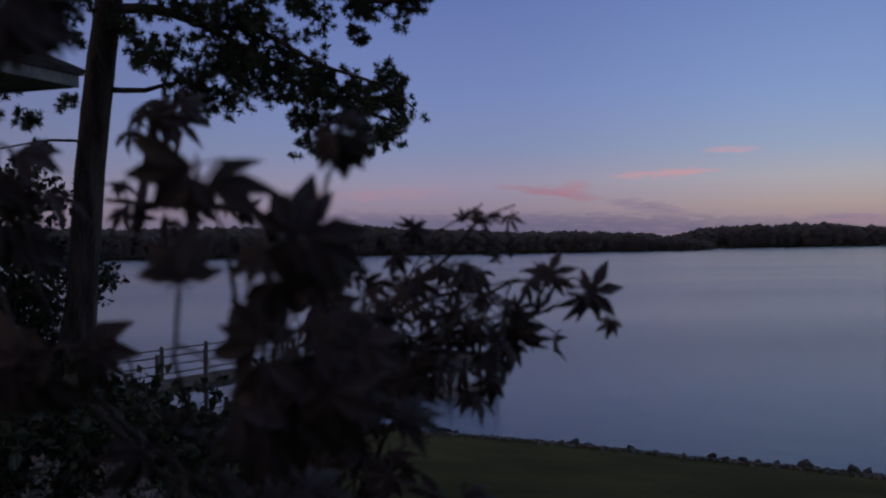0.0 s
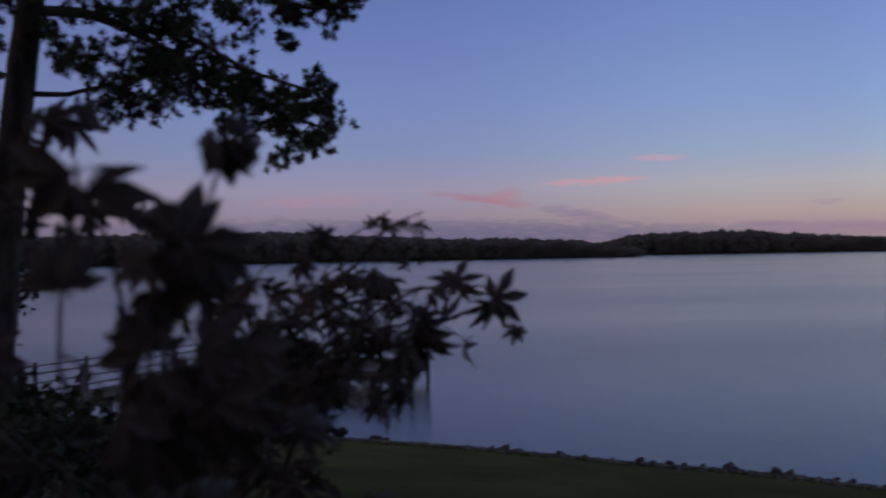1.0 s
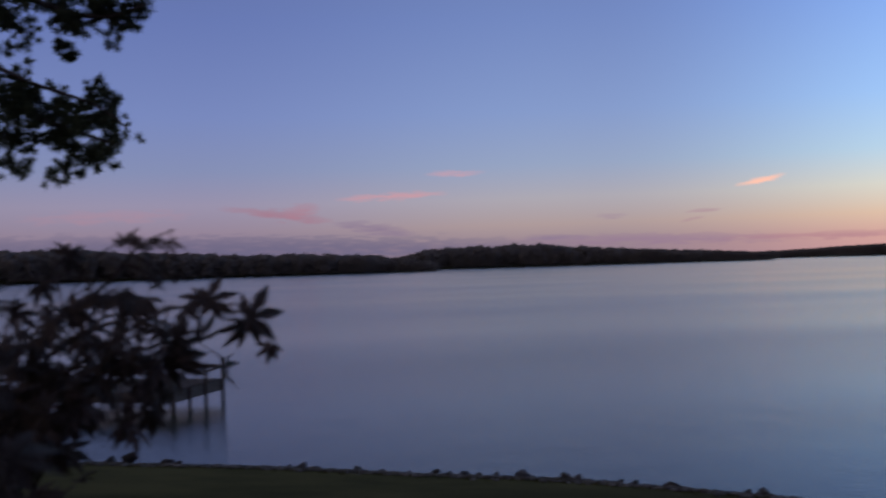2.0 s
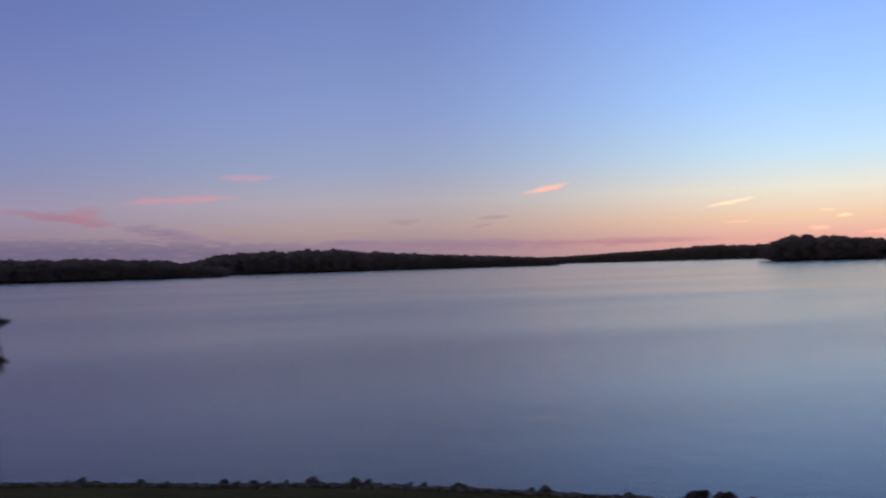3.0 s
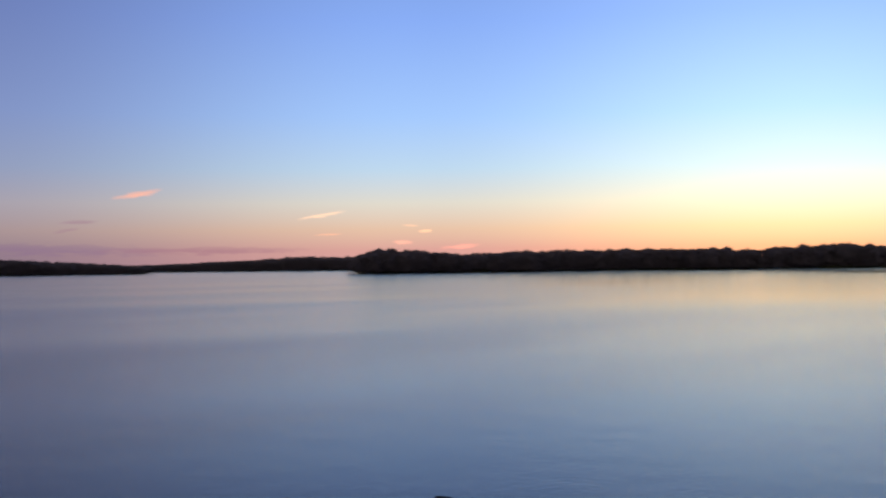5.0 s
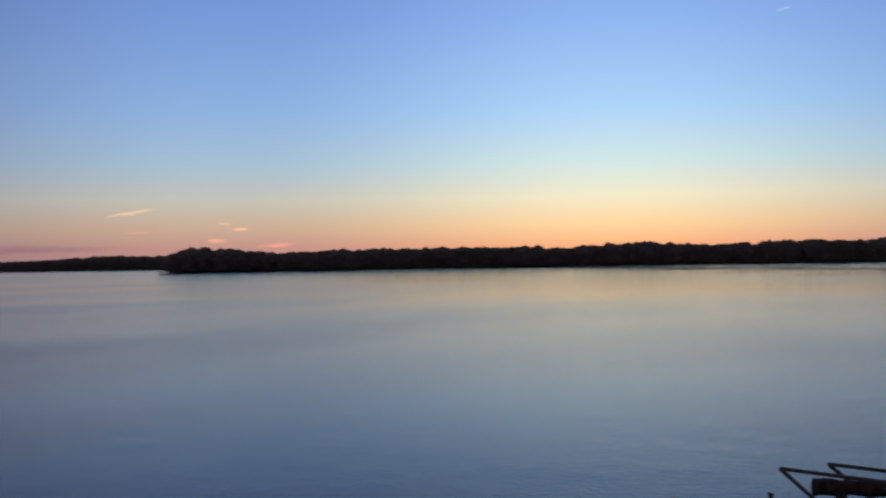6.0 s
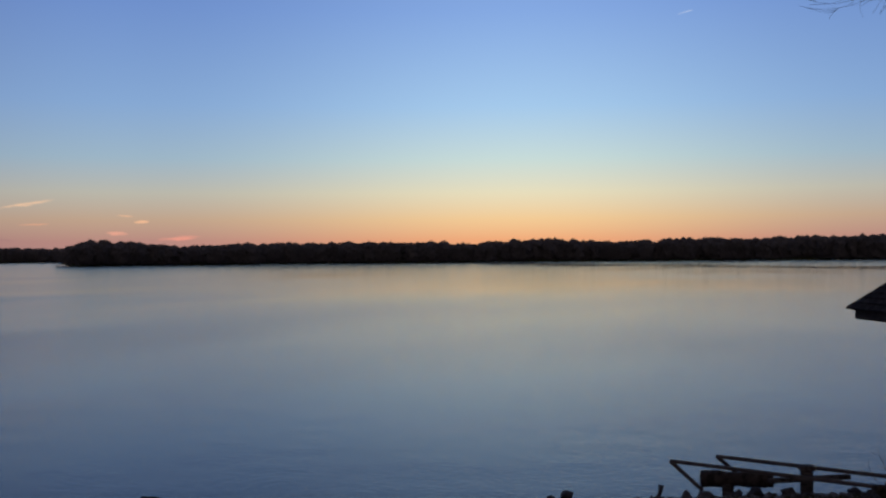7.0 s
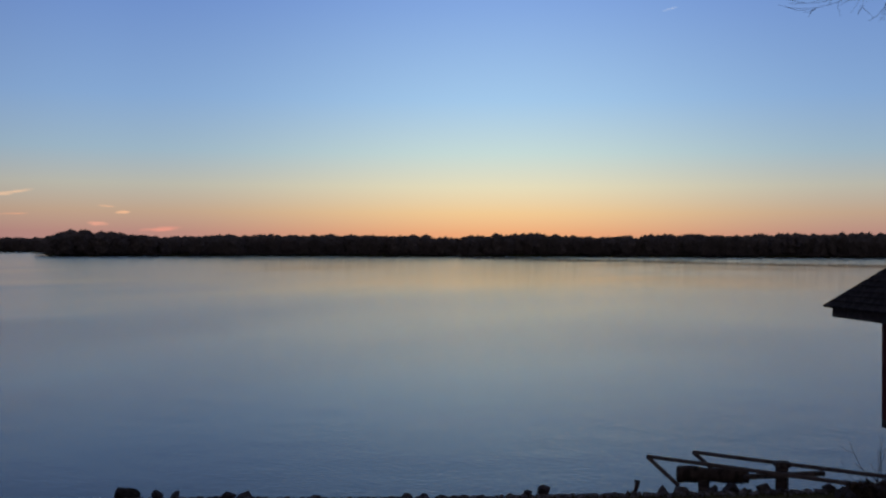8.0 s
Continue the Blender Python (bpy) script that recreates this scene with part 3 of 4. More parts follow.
trunk_line = [base - Vector((0, 0, 0.1)), spot(-18.9, -5.5, 11.0), spot(-18.62, -1.5, 11.0), spot(-18.2, 4.2, 11.0), spot(-17.7, 8.6, 11.0),
              spot(-17.15, 12.8, 11.0), spot(-16.4, 20, 11.2), spot(-15.8, 28, 11.6), spot(-15.4, 36, 12.2)]
line = smooth_line(trunk_line, 0.25)
rad = [0.15 - 0.008 * min(1, i / 14) - 0.11 * max(0, i / len(line) - 0.4) for i in range(len(line))]
part("trunk", tube(bmesh.new(), local(pine, line), rad, 16, 0.05, rng), BARK, pine, "grey-brown furrowed pine bark")
BOUGHS = [
    [(-16.9, 12.3, 11), (-14.5, 12.3, 10.8), (-11.5, 11.2, 10.6), (-8.2, 9.0, 10.5), (-5, 7.6, 10.4), (-2.0, 6.6, 10.3)],
    [(-12.2, 11.6, 10.7), (-9.5, 11.4, 10.4), (-6.5, 9.8, 10.2), (-3, 8.6, 10.1), (-1.4, 7.4, 10.1)],
    [(-17.7, 8.3, 11), (-15.4, 8.3, 10.9), (-13.6, 8.8, 10.8), (-11.5, 8.2, 10.7)],
    [(-16.7, 16.5, 11.1), (-12, 16.5, 10.8), (-8, 14.6, 10.6), (-4.5, 13.2, 10.5), (-2.2, 13.0, 10.4), (-0.4, 13.7, 10.3)],
    [(-16.5, 19, 11.1), (-20, 19.5, 10.8), (-24, 19, 10.5)],
    [(-16.2, 22, 11.3), (-12, 23.5, 11.2), (-8, 23, 11.1)],
    [(-15.9, 26, 11.5), (-19, 28, 11.6), (-22, 28, 11.7)],
    [(-15.6, 31, 11.8), (-12, 33, 12), (-10, 33, 12)],
    [(-18.15, 5.6, 11), (-20, 5.7, 10.9), (-23.5, 5.0, 10.7)],
]
for k, pts in enumerate(BOUGHS):
    ln = smooth_line([spot(*p) for p in pts], 0.15)
    r0 = 0.016 if k == 8 else 0.055 if k in (0, 3, 4, 5) else 0.032
    part("bough", tube(bmesh.new(), local(pine, ln), [r0 * (1 - 0.8 * i / len(ln)) for i in range(len(ln))], 7, 0.08, rng), BARK, pine)
# foliage clumps: degrees right, up, radius in metres
LOWER_BOUGH = [(-9.8, 12.0, .2), (-9.2, 10.9, .22), (-7.8, 9.7, .24), (-10.8, 9.6, .24), (-6.2, 9.3, .24), (-4.6, 7.2, .22), (-12.4, 11.4, .2),
      (-15.6, 10.1, .20), (-14.6, 9.5, .22), (-13.2, 9.0, .24), (-11.6, 10.4, .26), (-10.2, 11.6, .28), (-13.8, 12.8, .22), (-11.6, 12.9, .26),
      (-9.2, 9.8, .31), (-7.5, 8.9, .30), (-5.6, 8.1, .30), (-3.8, 8.1, .27), (-2.6, 7.6, .24), (-1.9, 6.9, .16), (-6.8, 6.9, .26),
      (-5.0, 6.1, .26), (-3.2, 5.8, .20), (-7.3, 5.5, .14), (-10.4, 8.6, .22), (-11.6, 7.7, .16), (-16.0, 11.6, .20), (-14.8, 7.2, .12), (-13.2, 7.4, .17), (-12.6, 8.0, .17),
      ]
UPPER_BOUGH = [(-8, 13.2, .20), (-5.6, 13.1, .25), (-3.8, 12.7, .22), (-2.6, 12.5, .18), (-1.7, 12.9, .13), (-1.2, 13.2, .14), (-0.4, 13.6, .16), (-2.4, 13.5, .2), (-4.4, 11.5, .05), (-4.2, 11.0, .03), (-7.6, 12.6, .15),
      (-12.6, 16.5, .4), (-9, 15.6, .35), (-6, 14.9, .3), (-22, 19, .4), (-20, 19.8, .35), (-24, 18.7, .35), (-11, 23.5, .45), (-8, 23, .4),
      (-20, 28, .45), (-22, 28, .35), (-12, 33, .5), (-10, 33, .4), (-15.4, 37, .6), (-17, 35, .4), (-19.5, 11.6, .12), (-19.0, 10.6, .1), (-19.2, 7.6, .09), (-18.2, 12.6, .1),
      (-22.2, 7.9, .12), (-21.4, 7.0, .1), (-20.9, 6.4, .07), (-22.6, 9.3, .1), (-20.4, 5.3, .06)]
cl = []
for u, v, r in LOWER_BOUGH + UPPER_BOUGH:
    c = spot(u, v, 10.5)
    for _ in range(8):
        o = Vector((rng.gauss(0, 1), rng.gauss(0, 1.3), rng.gauss(0, 0.7))) * r * 0.62
        cl.append((pine.matrix_basis.inverted() @ (c + o), r * rng.uniform(0.32, 0.6)))
part("crown", tuft_cloud(cl, 860, 0.058, NEEDLE, 3, "crown"), None, pine, "dark clumped pine foliage")

# ---------------------------------------------------------------- house corner with its eave
corner = spot(-18.65, 9.25, 9.5)
back, out_l = Vector((-0.34, -0.94, 0)), Vector((-0.94, 0.34, 0))
house = thing("house", (corner.x, corner.y, ground_z(corner.x - 1, corner.y)), "house corner with grey fascia under a dark shingle roof", "house")
hz = house.matrix_basis.translation.z


def frame_at(o, x_axis, y_axis):
    z_axis = x_axis.cross(y_axis)
    m = Matrix((x_axis, y_axis, z_axis)).transposed().to_4x4()
    m.translation = o
    return m


H = frame_at(Vector((0, 0, 0)), -back, out_l)       # x along the eave to the corner, y into the house
eave_z = corner.z - hz
part("fascia", box(bmesh.new(), H @ Matrix.Translation((-2.75, 0.012, eave_z - 0.075)), 5.5, 0.025, 0.15, 0.004), FASCIA, house, "grey painted fascia board")
part("fascia", box(bmesh.new(), H @ Matrix.Translation((-0.012, 2.53, eave_z - 0.075)), 0.025, 4.95, 0.15, 0.004), FASCIA, house, "grey painted fascia board")
part("soffit", box(bmesh.new(), H @ Matrix.Translation((-2.76, 2.51, eave_z - 0.12)), 5.48, 4.98, 0.02, 0.003), FASCIA, house)
bm = bmesh.new()
vs = [bm.verts.new(H @ Vector(p)) for p in ((0.04, -0.04, eave_z + 0.0), (-5.5, -0.04, eave_z + 0.0), (-5.5, 2.5, eave_z + 1.3), (-1.9, 2.5, eave_z + 1.3))]
back_edge = [bm.verts.new(H @ Vector(p)) for p in ((0.04, 5.04, eave_z), (-5.5, 5.04, eave_z))]
bm.faces.new(vs)
bm.faces.new((vs[0], vs[3], back_edge[0]))
bm.faces.new((vs[3], vs[2], back_edge[1], back_edge[0]))
bmesh.ops.recalc_face_normals(bm, faces=bm.faces)
bmesh.ops.solidify(bm, geom=bm.faces[:], thickness=0.05)
part("roof", bm, SHINGLE, house, "dark shingle hip roof")
HOUSE_SIDING = material("house_siding", (0.25, 0.25, 0.25), (0.38, 0.37, 0.36), 0.8, 3)
for cx, cy, sx, sy in ((-2.95, 0.6, 4.7, 0.15), (-0.6, 2.5, 0.15, 3.95), (-2.95, 4.4, 4.7, 0.15), (-5.3, 2.5, 0.15, 3.65)):
    part("wall", box(bmesh.new(), H @ Matrix.Translation((cx, cy, (eave_z - 0.135 - 0.2) / 2)), sx, sy, eave_z - 0.135 + 0.2, 0.01), HOUSE_SIDING, house, "grey board siding")

# ---------------------------------------------------------------- shrubs by the house
def shrub(name, u, d, top, width, count, leaf, mat, label, seed):
    b = spot(u, 0, d)
    b.z = ground_z(b.x, b.y)
    ob = thing(name, b, label, "shrub")
    h = EYE_Z + math.tan(radians(top)) * d - b.z
    rg = random.Random(seed)
    clumps = []
    for k in range(9):
        a = rg.uniform(0, 6.28)
        reach = width * rg.uniform(0.2, 0.8)
        tip = Vector((math.cos(a) * reach, math.sin(a) * reach, h * rg.uniform(0.55, 0.9)))
        mid = Vector((tip.x * 0.35, tip.y * 0.35, tip.z * 0.5))
        part("stem", tube(bmesh.new(), [(0.03 * math.cos(a), 0.03 * math.sin(a), -0.05), mid, tip], [0.02, 0.014, 0.005], 6), TWIG, ob)
        r = width * rg.uniform(0.3, 0.5)
        clumps.append((tip, (r, r, r * 0.7)))
        clumps.append((mid + Vector((math.cos(a), math.sin(a), 0)) * r * 0.6, (r * 1.1, r * 1.1, r)))
        t2 = tip + Vector((rg.uniform(-1, 1) * r, rg.uniform(-1, 1) * r, r * rg.uniform(0.3, 0.7)))
        clumps.append((t2, (r * 0.4, r * 0.4, r * 0.35)))
    part("foliage", leaf_cloud(clumps, count, leaf, mat, seed, "foliage"), None, ob)
    return ob


shrub("shrub", -22.5, 4.6, -6.3, 0.75, 5200, 0.06, LEAFY, "rounded dense dark evergreen shrub near the house", 1)
shrub("shrub", -16.8, 5.2, -7.4, 0.8, 6000, 0.06, LEAFY, "broad dense dark shrub under the pine", 2)
shrub("shrub", -12.4, 5.6, -7.6, 0.7, 5200, 0.06, LEAFY, "leafy dark shrub beside the maple", 3)
shrub("shrub", -13.2, 4.0, -10.2, 0.36, 3000, 0.05, LEAFY, "low dark shrub at the lawn's edge", 4)
shrub("shrub", -22.4, 12.6, 4.6, 1.3, 6000, 0.10, LEAFY, "tall dark leafy bush behind the pine trunk", 5)
shrub("shrub", -20.4, 13.6, 2.2, 0.9, 3600, 0.10, LEAFY, "tall dark leafy bush with gaps in its crown", 6)
shrub("flowering_shrub", -19.6, 3.5, -12.0, 0.42, 900, 0.05, LEAFY, "low shrub with small pale flower heads", 7)
fb = [o for o in scene.objects if o.name == "flowering_shrub"][0]
fc = [(Vector((random.uniform(-0.33, 0.33), random.uniform(-0.3, 0.3), EYE_Z - math.tan(radians(12.2)) * 3.5 - fb.matrix_basis.translation.z + random.uniform(-0.12, 0.05))), (0.05, 0.05, 0.04)) for _ in range(16)]
part("blossom", leaf_cloud(fc, 900, 0.022, BLOSSOM, 8, "blossom", 0.5), None, fb, "pale greyish flower heads")


# ---------------------------------------------------------------- Japanese maple close by
def maple_leaf(seed, lobes=7, broad=1.0):
    """One palmate leaf, stalk end at the origin, tip along +y, about 9 cm."""
    rg = random.Random(seed)
    bm = bmesh.new()
    droop = rg.uniform(0.8, 2.4)
    lens = {0: 1.0, 1: 0.92, 2: 0.72, 3: 0.42}

    def bend(p):
        r = p.length
        return Vector((p.x, p.y, p.z - droop * r * r * 6.0))

    centre = Vector((0, 0, 0))
    for k in range(-(lobes // 2), lobes // 2 + 1):
        a = radians(k * 39 + rg.uniform(-9, 9))
        L = 0.058 * lens[abs(k)] * rg.uniform(0.88, 1.1)
        d, s = Vector((math.sin(a), math.cos(a), 0)), Vector((math.cos(a), -math.sin(a), 0))
        W = L * rg.uniform(0.14, 0.19) * broad
        rows = [(0.0, 0.14), (0.22, 0.55), (0.5, 1.0), (0.78, 0.5)]
        curl = rg.uniform(-0.016, 0.012)
        mids, lefts, rights = [], [], []
        for t, w in rows:
            m = d * (L * t)
            mids.append(bm.verts.new(bend(m) + Vector((0, 0, curl * t))))
            lefts.append(bm.verts.new(bend(m - s * W * w) + Vector((0, 0, W * w * 0.45 + curl * t))))
            rights.append(bm.verts.new(bend(m + s * W * w) + Vector((0, 0, W * w * 0.45 + curl * t))))
        tip = bm.verts.new(bend(d * L) + Vector((0, 0, curl)))
        for i in range(3):
            bm.faces.new((mids[i], mids[i + 1], lefts[i + 1], lefts[i]))
            bm.faces.new((mids[i], rights[i], rights[i + 1], mids[i + 1]))
        bm.faces.new((mids[3], tip, lefts[3]))
        bm.faces.new((mids[3], rights[3], tip))
    # stalk
    tube(bm, [(0, 0, 0.0005), (0, -0.012, 0.004), (0, -0.028, 0.002)], [0.0011, 0.0009, 0.0008], 4)
    me = bpy.data.meshes.new("leaf")
    bm.to_mesh(me)
    bm.free()
    me.materials.append(LEAF)
    return me


leaf_meshes = [maple_leaf(k) for k in range(8)] + [maple_leaf(40 + k, 5) for k in range(4)]
broad_meshes = [maple_leaf(70 + k, 3, 1.45) for k in range(4)] + [maple_leaf(80, 5, 1.3)]
mb = spot(-8.0, 0, 1.45)
mb.z = ground_z(mb.x, mb.y)
maple = thing("japanese_maple", mb, "small maple with dark purple pointed leaves", "tree")
minv = maple.matrix_basis.inverted()
rng = random.Random(77)


def hang_leaf(p, toward=None, size=1.0, droop=0.55, spread=1.0, broad=False):
    """A leaf at p whose tip points outward and down, its face turned any way but mostly to the side."""
    tipd = Vector(toward) if toward else Vector((rng.gauss(0, 1), rng.gauss(0, 0.5), rng.gauss(-droop, 0.55)))
    tipd.normalize()
    nrm = Vector((rng.gauss(0, 0.6 * spread), -0.7 + rng.gauss(0, 0.5 * spread), rng.gauss(0.5, 0.6) * spread))
    nrm = (nrm - tipd * nrm.dot(tipd)).normalized()
    m = frame_at(p, tipd.cross(nrm), tipd)
    ob = new("leaf", rng.choice(broad_meshes if broad else leaf_meshes))
    ob.parent = maple
    ob.matrix_basis = minv @ m @ Matrix.Diagonal((size, size, size, 1))
    return ob


def side_twig(bm, start, leaf):
    """A thin twig from a limb to the stalk of a leaf."""
    end = leaf.matrix_basis @ Vector((0, -0.027, 0.002))
    a = minv @ start
    mid = a.lerp(end, 0.55) + Vector((0, 0, (end - a).length * 0.12))
    tube(bm, [a, mid, end], [0.0014, 0.0011, 0.0008], 4)


limb_lines = []
fork = spot(-7.0, -16, 1.35)
FAR_LIMBS = [   # limbs as degrees right, degrees up, metres; leaves along the outer part; leaf size
    ([(-5.4, -10.6, 1.25), (-2.6, -6.0, 1.15), (0.6, -3.6, 1.1), (3.6, -1.9, 1.1), (6.3, -1.9, 1.1)], 15, 0.75),
    ([(-5.2, -9.6, 1.3), (-3.2, -3.6, 1.25), (-0.8, -1.4, 1.2), (0.8, 0.0, 1.2), (1.5, 1.0, 1.2)], 16, 0.6),
    ([(-5.0, -9.0, 1.3), (-0.2, -6.0, 1.2), (2.4, -4.8, 1.15), (3.4, -4.2, 1.15)], 19, 0.75),
    ([(-5.0, -9.6, 1.3), (-2.6, -7.4, 1.25), (-0.9, -7.8, 1.2)], 18, 0.8),
    ([(-6.8, -10.6, 1.2), (-6.8, -4.8, 1.15), (-5.6, -1.5, 1.1), (-4.0, -1.3, 1.1)], 15, 0.75),
    ([(-4.4, -12.6, 1.3), (-3.4, -10.2, 1.25), (-2.6, -9.2, 1.2)], 8, 0.8),
    ([(-6.0, -9.0, 1.35), (-4.0, -5.0, 1.4), (-1.5, -3.0, 1.4), (1.0, -2.4, 1.35), (3.0, -2.6, 1.3)], 16, 0.75),
    ([(-7.0, -11.0, 1.2), (-6.0, -8.0, 1.1), (-4.2, -6.0, 1.05), (-2.5, -5.5, 1.05)], 15, 0.8),
]
NEAR_LIMBS = [
    ([(-9.5, -11.0, 0.95), (-10.8, -4.0, 0.72), (-11.6, 1.0, 0.66), (-12.8, 3.2, 0.63)], 0, 1.0),
    ([(-9.0, -9.0, 0.9), (-9.0, -4.4, 0.7), (-8.9, -2.4, 0.66), (-8.1, 0.4, 0.64)], 0, 0.95),
    ([(-7.6, -9.0, 0.9), (-7.0, -3.0, 0.7), (-6.6, 2.0, 0.64), (-5.4, 5.6, 0.63)], 0, 1.0),
    ([(-12.0, -11.0, 0.95), (-14.0, -6.4, 0.75), (-14.1, -4.8, 0.69), (-13.9, -1.5, 0.66)], 0, 1.0),
    ([(-9.6, -12.0, 0.9), (-10.0, -8.0, 0.76), (-8.6, -7.4, 0.72), (-6.6, -7.2, 0.70)], 11, 0.95),
    ([(-10.0, -14.0, 0.95), (-9.4, -9.8, 0.8), (-8.0, -8.6, 0.75)], 9, 0.95),
]
EDGE_LIMBS = [
    ([(-13.0, -13.0, 1.0), (-18.0, -8.0, 0.85), (-21.0, -5.6, 0.8), (-22.6, -1.5, 0.8)], 4, 1.0),
    ([(-16.5, -9.0, 0.9), (-20.6, -2.0, 0.85), (-21.4, 3.4, 0.85), (-21.8, 5.0, 0.85)], 6, 0.9),
    ([(-22.6, 0.0, 0.82), (-23.2, 8.0, 0.66), (-22.6, 12.4, 0.56)], 0, 1.0),
    ([(-9.0, 0.6, 0.92), (-10.0, 2.1, 0.9), (-14.3, 2.4, 0.9), (-17.5, 2.7, 0.9)], 0, 1.0),
    ([(-16.0, 1.0, 0.95), (-15.4, 4.6, 0.95), (-15.0, 7.6, 0.95)], 0, 1.0),
]
for k, (pts, n, size) in enumerate(FAR_LIMBS + NEAR_LIMBS + EDGE_LIMBS):
    ends = [spot(*p) for p in pts]
    head = [] if k >= 16 else [fork]
    ln = smooth_line(head + ends, 0.03)
    m = len(ln)
    limb_lines.append(ln)
    wood = tube(bmesh.new(), [minv @ p for p in ln], [(0.0036 if pts[-1][2] < 0.9 else 0.005) * (1 - 0.86 * i / m) + 0.0006 for i in range(m)], 6, 0.06, rng)
    for j in range(n):
        i = int(m * (0.35 + 0.65 * (j + rng.random()) / n))
        p = ln[min(i, m - 1)] + Vector((rng.gauss(0, 0.03), rng.gauss(0, 0.05), rng.gauss(-0.01, 0.03)))
        if k == 2:
            p.z = max(p.z, ln[min(i, m - 1)].z - 0.005)
            p.x = min(p.x, ln[min(i, m - 1)].x + 0.02)
        leaf = hang_leaf(p, size=size * rng.uniform(0.45, 0.78))
        twig = bmesh.new()
        side_twig(twig, ln[max(0, min(i, m - 1) - 3)], leaf)
        part("twig", twig, TWIG, maple)
    part("branch", wood, TWIG, maple)
part("stem", tube(bmesh.new(), [minv @ p for p in (mb - Vector((0, 0, 0.06)), mb + Vector((0.015, 0.01, 0.4)), mb + Vector((0.01, -0.02, 0.85)), fork)],
          [0.024, 0.019, 0.015, 0.011], 10), TWIG, maple, "slender dark stem")
# the inner foliage, too tangled to tell leaf from leaf: sprays by degrees right, up, half width, half height
SPRAYS = [(-6.8, -2.3, 1.3, 0.7), (-4.4, -1.8, 1.3, 0.65), (-2.0, -1.8, 1.3, 0.7), (0.5, -1.6, 1.4, 0.5), (2.0, -1.2, 1.0, 0.35), (-2.6, -3.3, 1.8, 0.9),
          (-0.2, -3.4, 1.6, 0.8), (-5.0, -4.2, 1.8, 1.2), (-2.9, -5.1, 1.8, 1.0), (-0.5, -5.2, 1.5, 0.9), (1.6, -4.3, 1.1, 0.8), (1.9, -5.9, 0.9, 0.7),
          (0.4, -6.5, 1.2, 0.6), (-2.0, -6.9, 1.5, 0.8), (-4.5, -6.9, 1.8, 1.2), (2.4, -6.9, 0.5, 0.4), (-3.2, -8.7, 1.2, 1.0), (-5.2, -9.2, 1.3, 0.9)]
LOW_SPRAYS = [(-8.3, -10.2, 1.6, 1.3), (-6.9, -7.7, 2.1, 1.4)]
leaf_shapes = []
for me in leaf_meshes:
    leaf_shapes.append((np.array([v.co[:] for v in me.vertices]), [tuple(p.vertices) for p in me.polygons]))
deep = random.Random(78)
inner_v, inner_f = [], []
for u, v, ru, rv in SPRAYS + LOW_SPRAYS:
    for _ in range(int(5.5 * math.sqrt(ru * rv) + 2 * ru * rv)):
        a, r = deep.uniform(0, 6.283), math.sqrt(deep.random())
        p = spot(u + ru * r * math.cos(a), v + rv * r * math.sin(a), deep.uniform(1.05, 1.32))
        tipd = Vector((deep.gauss(0.5, 0.8), deep.gauss(0, 0.5), deep.gauss(-0.35, 0.45))).normalized()
        nrm = Vector((deep.gauss(0, 0.4), -0.3 + deep.gauss(0, 0.35), deep.gauss(0.85, 0.4)))
        nrm = (nrm - tipd * nrm.dot(tipd)).normalized()
        k = deep.uniform(0.34, 0.56)
        m = minv @ frame_at(p, tipd.cross(nrm), tipd) @ Matrix.Diagonal((k, k, k, 1))
        lv, lf = deep.choice(leaf_shapes)
        mm = np.array(m)
        o = len(inner_v)
        inner_v += (lv @ mm[:3, :3].T + mm[:3, 3]).tolist()
        inner_f += [tuple(i + o for i in f) for f in lf]
tagged(part("inner_leaves", mesh_of("inner_leaves", inner_v, inner_f, LEAF), None, maple), kind="stuff")
# leaves that stand clear, branch by branch: degrees right, up, degrees by which the tip turns from level, size
HIGH_PAIR = [(-13.2, 4.5, 192, 1.2), (-13.1, 3.9, 262, 0.8), (-12.3, 3.5, 10, 1.1)]
MIDDLE_SPRAY = [(-7.9, 0.9, 78, 1.05), (-8.1, 0.5, 262, 1.15), (-7.2, 0.7, -28, 1.1), (-8.4, 1.3, 128, 0.8), (-6.3, 0.2, -50, 0.8),
                (-9.4, -0.2, 200, 0.75), (-8.9, -1.6, -100, 0.8), (-7.1, -0.8, -70, 0.85)]
UPRIGHT_LEAF = [(-13.9, -1.4, 90, 0.95), (-14.0, -1.3, 135, 0.7), (-13.8, -1.3, 45, 0.7)]
BIG_SPRAY = [(-9.9, -5.0, 150, 1.1), (-9.7, -4.7, 84, 1.0), (-9.5, -5.9, -80, 1.2), (-8.0, -5.9, -45, 1.2), (-10.4, -7.0, 240, 1.2),
             (-6.8, -5.0, 10, 1.1), (-5.6, -5.4, -70, 1.25), (-4.6, -4.8, -30, 0.9), (-8.1, -8.3, -95, 1.2), (-6.3, -7.7, -60, 1.2), (-9.6, -9.4, -110, 1.1),
             (-7.6, -6.4, 200, 1.1), (-8.8, -7.2, -20, 1.0), (-6.9, -6.6, -120, 1.1), (-11.0, -8.2, -60, 1.0), (-5.4, -6.6, -15, 0.9)]
CURLED_LEAF = [(-5.3, 6.3, -95, 0.75), (-5.8, 6.2, -130, 0.6), (-4.9, 6.1, -50, 0.6), (-5.5, 5.7, -85, 0.65), (-5.1, 6.6, 20, 0.5), (-5.9, 6.4, 170, 0.45)]
LOW_FORK = [(-18.9, -4.8, -8, 0.95), (-20.2, -4.9, 195, 1.0), (-21.8, -5.2, 170, 1.1), (-22.1, -5.8, -120, 1.1), (-20.6, -6.2, -80, 1.0)]
